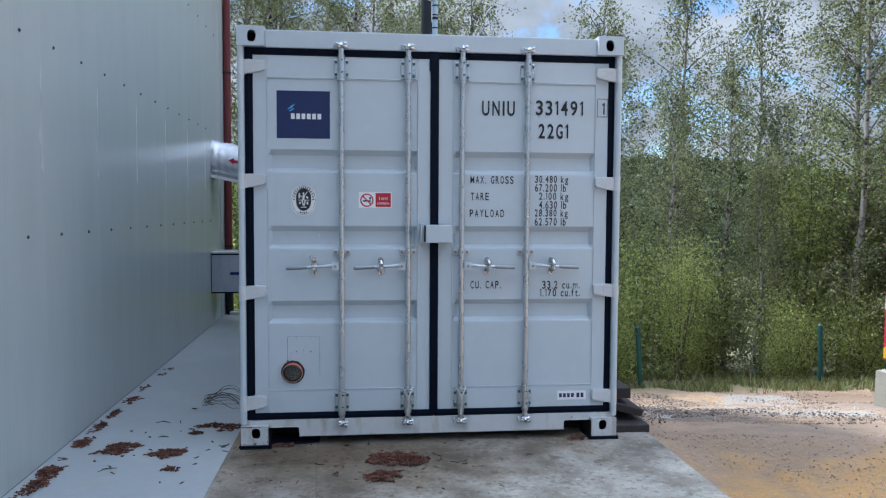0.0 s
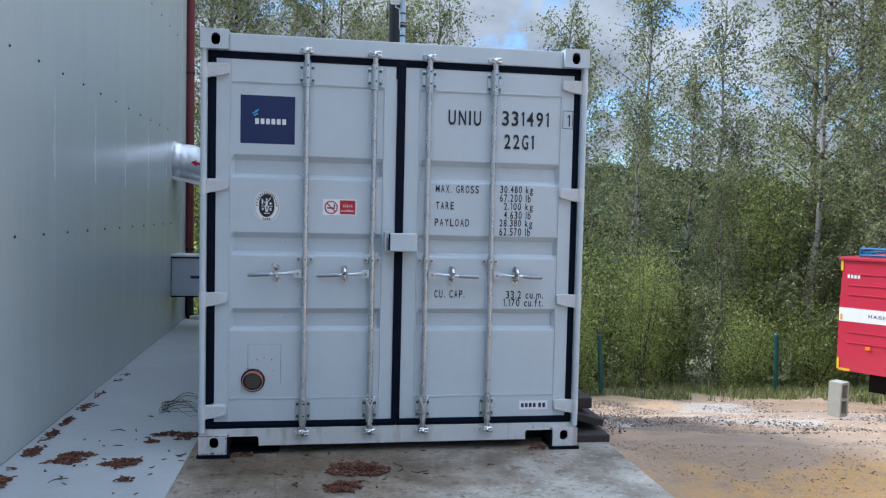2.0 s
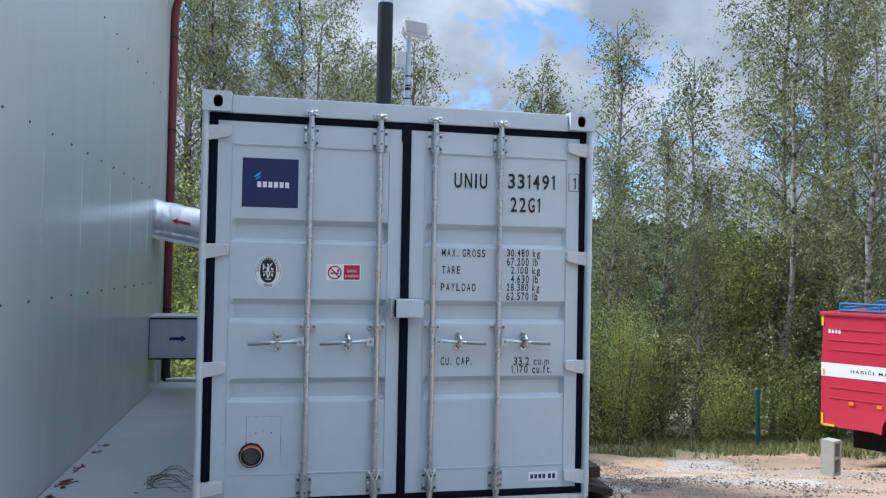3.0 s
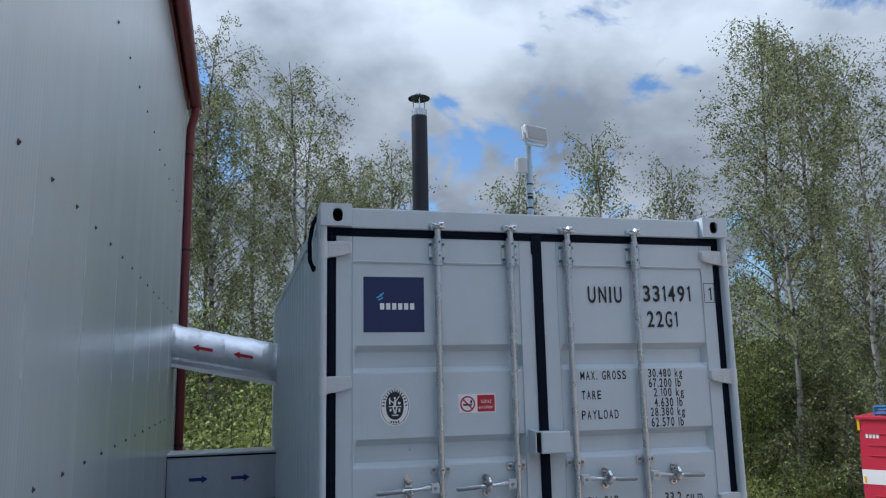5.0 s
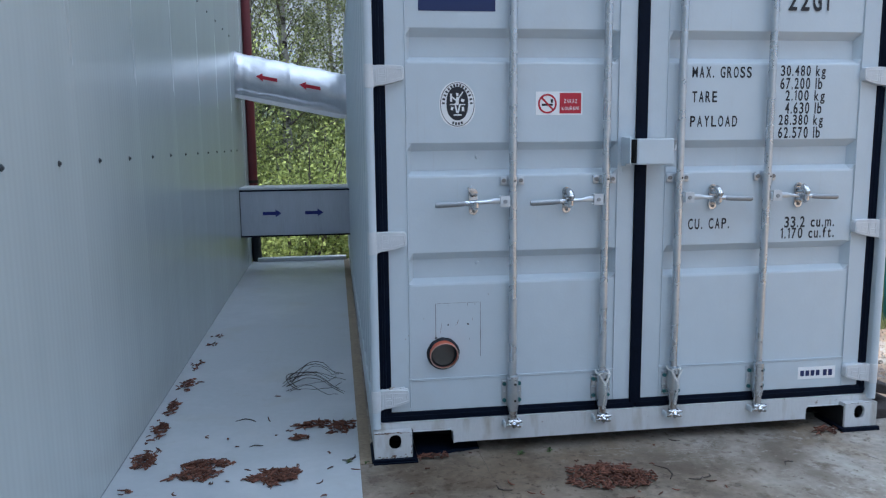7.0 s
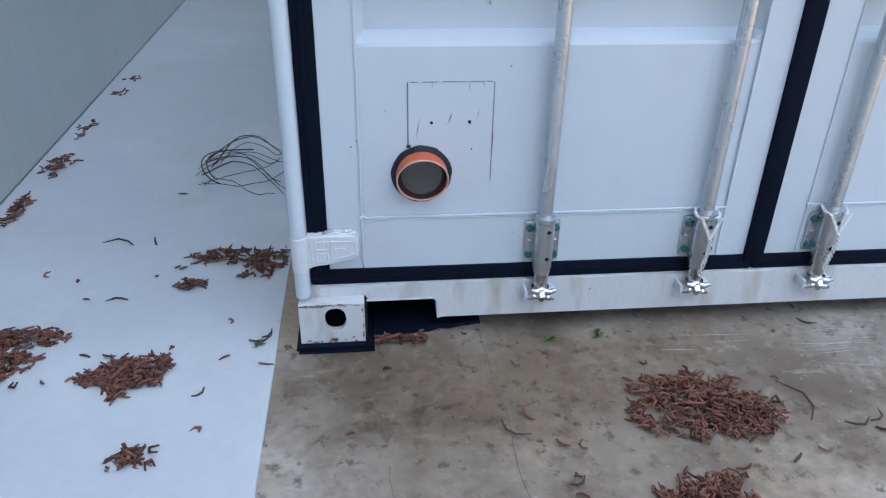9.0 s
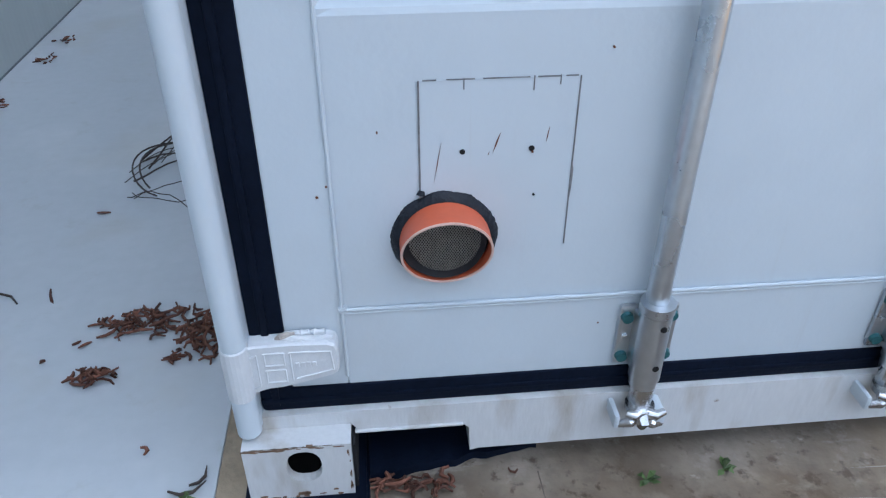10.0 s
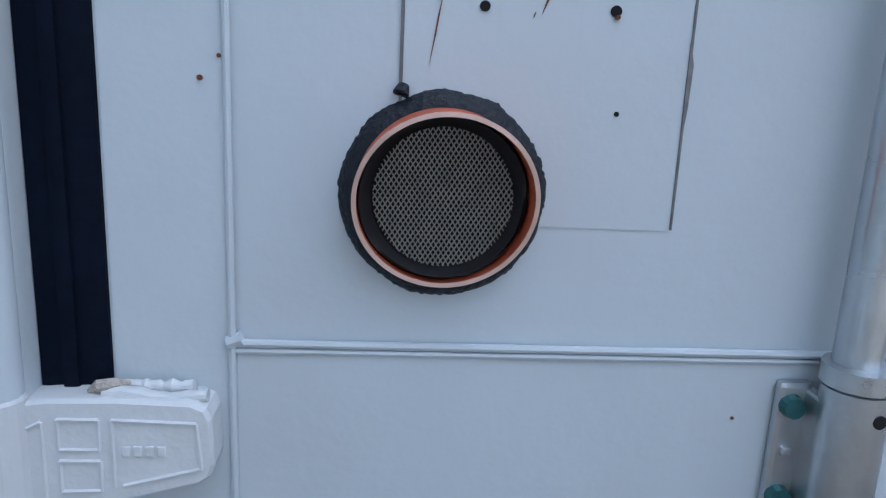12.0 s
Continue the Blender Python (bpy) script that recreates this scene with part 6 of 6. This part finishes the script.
def birch(seed, height, spread, leaves, low=0.18):
    """A birch: pale tapering trunk, rising limbs with drooping twigs, thin leafy crown."""
    rng = np.random.default_rng(seed)
    tree = thing("birch_tree", "slender birch with a pale trunk and thin spring foliage", "tree", "birches")
    bm = bmesh.new()
    n = 14
    wob = np.cumsum(rng.normal(0, 0.055, (n + 1, 2)), axis=0)
    spine = [Vector((wob[i, 0], wob[i, 1], height * i / n)) for i in range(n + 1)]
    strand(bm, spine, [0.075 * height / 13 * (1 - i / n) ** 0.8 + 0.010 for i in range(n + 1)], 10)
    part("trunk", bm, BARK, tree, smooth=True)
    bm = bmesh.new()
    pts = []
    limbs = 46
    for k in range(limbs):
        t = low + (0.98 - low) * (k + rng.random()) / limbs
        i = min(int(t * n), n - 1)
        base = spine[i].lerp(spine[i + 1], t * n - i)
        az = k * 2.4 + rng.normal(0, 0.4)
        rel = (t - low) / (1 - low)
        L = spread * (0.35 + 0.85 * math.sin(math.pi * (0.18 + 0.74 * rel))) * rng.uniform(0.6, 1.15)
        rise = radians(rng.uniform(30, 58) + 18 * rel)
        out = Vector((math.cos(az), math.sin(az), 0))
        line = [base + out * L * q * math.cos(rise) * (1 + 0.1 * q) + Vector((0, 0, 1)) * (L * q * math.sin(rise) - 0.25 * L * q * q) for q in (0, 0.3, 0.65, 1.0)]
        strand(bm, line, [0.024 * (1 - 0.6 * t), 0.014 * (1 - 0.5 * t), 0.007, 0.003], 5)
        for j in range(8):
            q = rng.uniform(0.2, 1.0)
            b0 = line[0].lerp(line[-1], q)
            w = Vector(rng.normal(0, 1, 3)) * 0.35
            droop = rng.uniform(0.3, 0.9)
            tip = b0 + out * 0.25 + w * 0.9 + Vector((0, 0, -droop))
            if j % 4 != 3:
                strand(bm, [b0, b0.lerp(tip, 0.5) + out * 0.08, tip], [0.0035, 0.0025, 0.0015], 3)
            cnt = int(leaves / limbs / 8 * rng.uniform(0.4, 1.7) * (1.2 - 0.42 * rel))
            a, b = np.array(b0), np.array(tip)
            s = rng.random((cnt, 1))
            pts.append(a + (b - a) * s + rng.normal(0, 0.085, (cnt, 3)))
    tagged(part("branchwork", bm, LIMB, tree), kind="stuff")
    v, f = quads(np.concatenate(pts), 0.062, rng, 0.8, True)
    arrays("crown", v, f, LEAF, tree)
    return tree


def shrub(seed, height, spread, leaves):
    rng = np.random.default_rng(seed)
    bush = thing("shrub", "dense green birch and willow scrub", "shrub", "scrub on the bank")
    bm = bmesh.new()
    pts = []
    for k in range(16):
        az, lean = rng.random() * 6.3, rng.uniform(0.05, 0.5)
        h = height * rng.uniform(0.5, 1.0)
        line = [Vector((spread * lean * q * math.cos(az) * 1.4, spread * lean * q * math.sin(az) * 1.4, h * q)) + Vector(rng.normal(0, 0.05, 3)) for q in (0, 0.35, 0.7, 1)]
        strand(bm, line, [0.022, 0.016, 0.01, 0.004], 5)
        for j in range(9):
            q = rng.uniform(0.12, 1.0)
            c = np.array(line[0].lerp(line[-1], q)) + rng.normal(0, 0.22, 3) * spread * 0.6
            cnt = int(leaves / 16 / 9 * rng.uniform(0.5, 1.6))
            pts.append(c + rng.normal(0, 1, (cnt, 3)) * np.array((0.26, 0.26, 0.22)))
    tagged(part("branchwork", bm, LIMB, bush), kind="stuff")
    p = np.concatenate(pts)
    p = p[p[:, 2] > 0.02]
    v, f = quads(p, 0.056, rng, 0.8, True)
    arrays("foliage", v, f, LEAF_DIM, bush)
    return bush


kinds = [birch(11, 12.0, 2.1, 17000, 0.10), birch(12, 11.0, 1.9, 16000, 0.08), birch(13, 12.5, 2.3, 17000, 0.12), birch(14, 8.5, 1.35, 12000, 0.05)]
HEIGHTS = (12.4, 11.4, 12.9, 8.8)
SPOTS = [  # kind, x, y, height of the top
    (0, 10.6, 11.4, 11.2), (2, 13.5, 12.2, 10.6), (0, 9.9, 10.1, 10.0), (1, 11.7, 11.1, 10.6), (3, 10.3, 14.7, 8.2), (3, 9.4, 17.5, 9.9), (3, 7.5, 20.5, 9.3), (3, 8.2, 21.5, 8.4),
    (1, 10.6, 8.6, 8.6), (2, 14.6, 9.0, 10.4), (1, 16.8, 10.6, 11.0), (0, 18.6, 12.6, 11.6), (2, 20.5, 9.2, 11.2), (0, 23.0, 13.0, 12.0), (3, 6.6, 11.6, 5.0), (3, 8.3, 12.3, 5.8),
    (0, -2.4, 13.2, 9.0), (2, -1.9, 11.2, 9.0), (1, -1.2, 16.2, 9.6), (0, -0.8, 12.2, 9.1), (1, 0.0, 14.1, 8.6), (3, 1.35, 18.0, 8.9), (3, 2.2, 19.4, 8.8), (3, 3.1, 20.7, 10.0), (1, -3.3, 14.6, 9.4), (2, -4.6, 12.4, 9.5), (3, 0.7, 16.2, 7.4), (0, -6.5, 15.0, 10.0), (1, -2.9, 11.9, 8.6),
    (1, 25.5, 9.5, 11.0), (3, 4.6, 21.5, 6.4), (3, 6.0, 19.0, 5.6),
    (3, 4.2, 12.2, 3.4), (3, 5.4, 13.6, 4.8), (3, 7.4, 13.4, 4.6), (3, 9.0, 11.6, 4.4), (3, 11.2, 10.0, 4.0), (3, 12.8, 10.8, 5.4), (3, 8.0, 10.6, 3.0)]
used = set()
for k, x, y, top in SPOTS:
    s = (top - ground_z(x, y)) / HEIGHTS[k]
    m = Matrix.Translation((x, y, ground_z(x, y) - 0.15)) @ Matrix.Rotation(x * 7.3 + y, 4, "Z")
    if k not in used:
        used.add(k)
        kinds[k].matrix_basis = m @ Matrix.Scale(s, 4)
        t = kinds[k]
    else:
        t = copy_thing(kinds[k], m)
        t.scale = (s, s, s)
bushes = [shrub(21, 4.6, 1.7, 12500), shrub(22, 2.8, 1.5, 9000)]
rng_b = random.Random(3)
placed = [0, 0]
for row, (y0, x_lo, x_hi, step) in enumerate(((10.0, 3.0, 19.0, 1.7), (11.9, 2.6, 22.0, 1.8), (14.4, 2.0, 26.0, 3.2), (8.6, -5.0, 0.4, 1.5), (10.4, -6.5, 1.2, 1.7), (13.0, -7.0, 2.0, 2.1))):
    x = x_lo
    while x < x_hi:
        k = rng_b.choice((0, 0, 1)) if row not in (0, 3) else rng_b.choice((0, 1, 1))
        px, py, s = x + rng_b.uniform(-0.4, 0.4), y0 + rng_b.uniform(-0.5, 0.5), rng_b.uniform(0.85, 1.35) * (0.62 if row == 0 else 1.0)
        m = Matrix.Translation((px, py, ground_z(px, py) - 0.1)) @ Matrix.Rotation(rng_b.uniform(0, 6.3), 4, "Z")
        if placed[k] == 0:
            bushes[k].matrix_basis = m @ Matrix.Scale(s, 4)
        else:
            b = copy_thing(bushes[k], m)
            b.scale = (s, s, s)
        placed[k] += 1
        x += step


def blades(name, n, area, seed, material, label, h_lo=0.07, h_hi=0.24):
    rng = np.random.default_rng(seed)
    x = rng.uniform(area[0], area[1], n)
    y = area[2] + (area[3] - area[2]) * rng.random(n) ** 1.3
    keep = np.array([noise.noise((a * 0.8, b * 0.8, seed)) > -0.15 and (a < 1.5 or b > 9.4 - 0.50 * (a - 3.0) + 0.7 * noise.noise((a * 1.3, b * 1.3, 5))) for a, b in zip(x, y)])
    x, y = x[keep], y[keep]
    n = len(x)
    z = np.array([ground_z(a, b) for a, b in zip(x, y)]) - 0.05
    h = rng.uniform(h_lo, h_hi, n)
    a = rng.uniform(0, 6.3, n)
    lean = rng.normal(0, 0.35, (n, 2)) * h[:, None]
    w = 0.008 + 0.006 * rng.random(n)
    p = np.stack([x, y, z], 1)
    side = np.stack([np.cos(a) * w, np.sin(a) * w, np.zeros(n)], 1)
    mid = p + np.stack([lean[:, 0] * 0.4, lean[:, 1] * 0.4, h * 0.6], 1)
    tip = p + np.stack([lean[:, 0], lean[:, 1], h], 1)
    v = np.stack([p - side, p + side, mid + side * 0.7, tip, mid - side * 0.7], 1).reshape(-1, 3)
    f = np.arange(5 * n).reshape(-1, 5)
    tagged(arrays(name, v, f, material), label, "grass", kind="stuff")


blades("grass", 30000, (1.8, 16.0, 5.0, 11.0), 31, GRASS, "rough green grass along the bank")
blades("grass", 5000, (-4.0, 1.5, 6.3, 10.0), 32, GRASS, "rough green grass below the slab")
blades("dry_grass", 900, (2.0, 16.0, 5.6, 9.8), 33, STRAW, "dry straw-coloured grass on the bank", 0.12, 0.34)


def stones(name, n, area, seed, lo, hi, label, material=None):
    rng = np.random.default_rng(seed)
    vs, fs = [], []
    tpl = np.array(((1, 0, 0), (0, 1, 0), (-1, 0, 0), (0, -1, 0), (0, 0, 0.8), (0, 0, -0.5)), float)
    tri = np.array(((0, 1, 4), (1, 2, 4), (2, 3, 4), (3, 0, 4), (1, 0, 5), (2, 1, 5), (3, 2, 5), (0, 3, 5)))
    for i in range(n):
        x, y = rng.uniform(area[0], area[1]), rng.uniform(area[2], area[3])
        if noise.noise((x * 0.7, y * 0.9, seed)) < 0.0:
            continue
        s = lo + (hi - lo) * rng.random() ** 3
        a = rng.uniform(0, 6.3)
        c, q = math.cos(a), math.sin(a)
        v = tpl * s * rng.uniform(0.6, 1.3, (6, 1))
        v = np.stack([v[:, 0] * c - v[:, 1] * q, v[:, 0] * q + v[:, 1] * c, v[:, 2]], 1) + np.array((x, y, ground_z(x, y) - 0.15 * s))
        fs.append(tri + 6 * (len(vs)))
        vs.append(v)
    tagged(arrays(name, np.concatenate(vs), np.concatenate(fs), material or STONE), label, "gravel", kind="stuff")


stones("gravel", 15000, (1.6, 11.0, 1.0, 7.6), 51, 0.004, 0.016, "loose grey gravel and rubble on the yard")
stones("gravel", 14000, (1.55, 7.0, -1.6, 2.4), 52, 0.003, 0.012, "fine grit on the sandy yard")


stones("wood_chips", 420, (1.7, 8.5, -1.5, 6.8), 53, 0.005, 0.014, "dark bits of bark and wood on the yard", TWIG)
stones("gravel", 8000, (1.9, 4.6, 1.2, 8.2), 54, 0.005, 0.020, "dark wet rubble beside the container", DARK_STONE)
stones("gravel", 3600, (3.8, 7.2, 2.2, 7.4), 55, 0.005, 0.022, "broken slate lying on the chalky patch", DARK_STONE)
stones("gravel", 900, (2.0, 6.4, 1.6, 7.6), 56, 0.006, 0.020, "pale chalk crumbs among the rubble", CHALK)


# ---- distance ----
def ridge(x):
    """The hill is level to the west and sinks towards the east."""
    return 1.0 - 0.75 * min(max((x - 58) / 40, 0.0), 1.0)


def far_woods():
    rng = np.random.default_rng(61)
    n = 9000
    x, d = rng.uniform(-90, 190, n), rng.uniform(0, 1, n)
    y = 62 + 86 * d
    z = np.interp(y, (60, 95, 120, 150), (-5.0, 2.5, 8.0, 11.0))
    z = np.where(z > 0, z * np.array([ridge(a) for a in x]), z) + 5.0 * np.array([noise.noise((a * 0.011, 0.4, 2)) for a in x]) * np.clip((y - 85) / 10, 0, 1) + rng.uniform(-0.5, 1.6, n)
    v, f = quads(np.stack([x, y, z], 1), 2.2, rng, 0.8)
    tagged(arrays("far_woods", v, f, FAR_LEAF), "dark treetops on the far hillside", "woods", kind="stuff")


far_woods()

def hill(bm):
    xs = np.linspace(-160, 240, 90)
    rows = []
    for d, h in ((60, -5.0), (95, 2.5), (120, 8.0), (150, 11.0)):
        rows.append([bm.verts.new((x, d + 6 * noise.noise((x * 0.02, d, 0)), (h if h < 0 else h * ridge(x)) + (1.2 * noise.noise((x * 0.12, d * 0.1, 1)) + 5.0 * noise.noise((x * 0.011, 0.4, 2)) * (h > 0)))) for x in xs])
    for a, b in zip(rows, rows[1:]):
        for i in range(len(xs) - 1):
            bm.faces.new((a[i], a[i + 1], b[i + 1], b[i]))


tagged(solid("backdrop", HILL, hill), "dark wooded hillside beyond the valley", "hill", kind="structure")
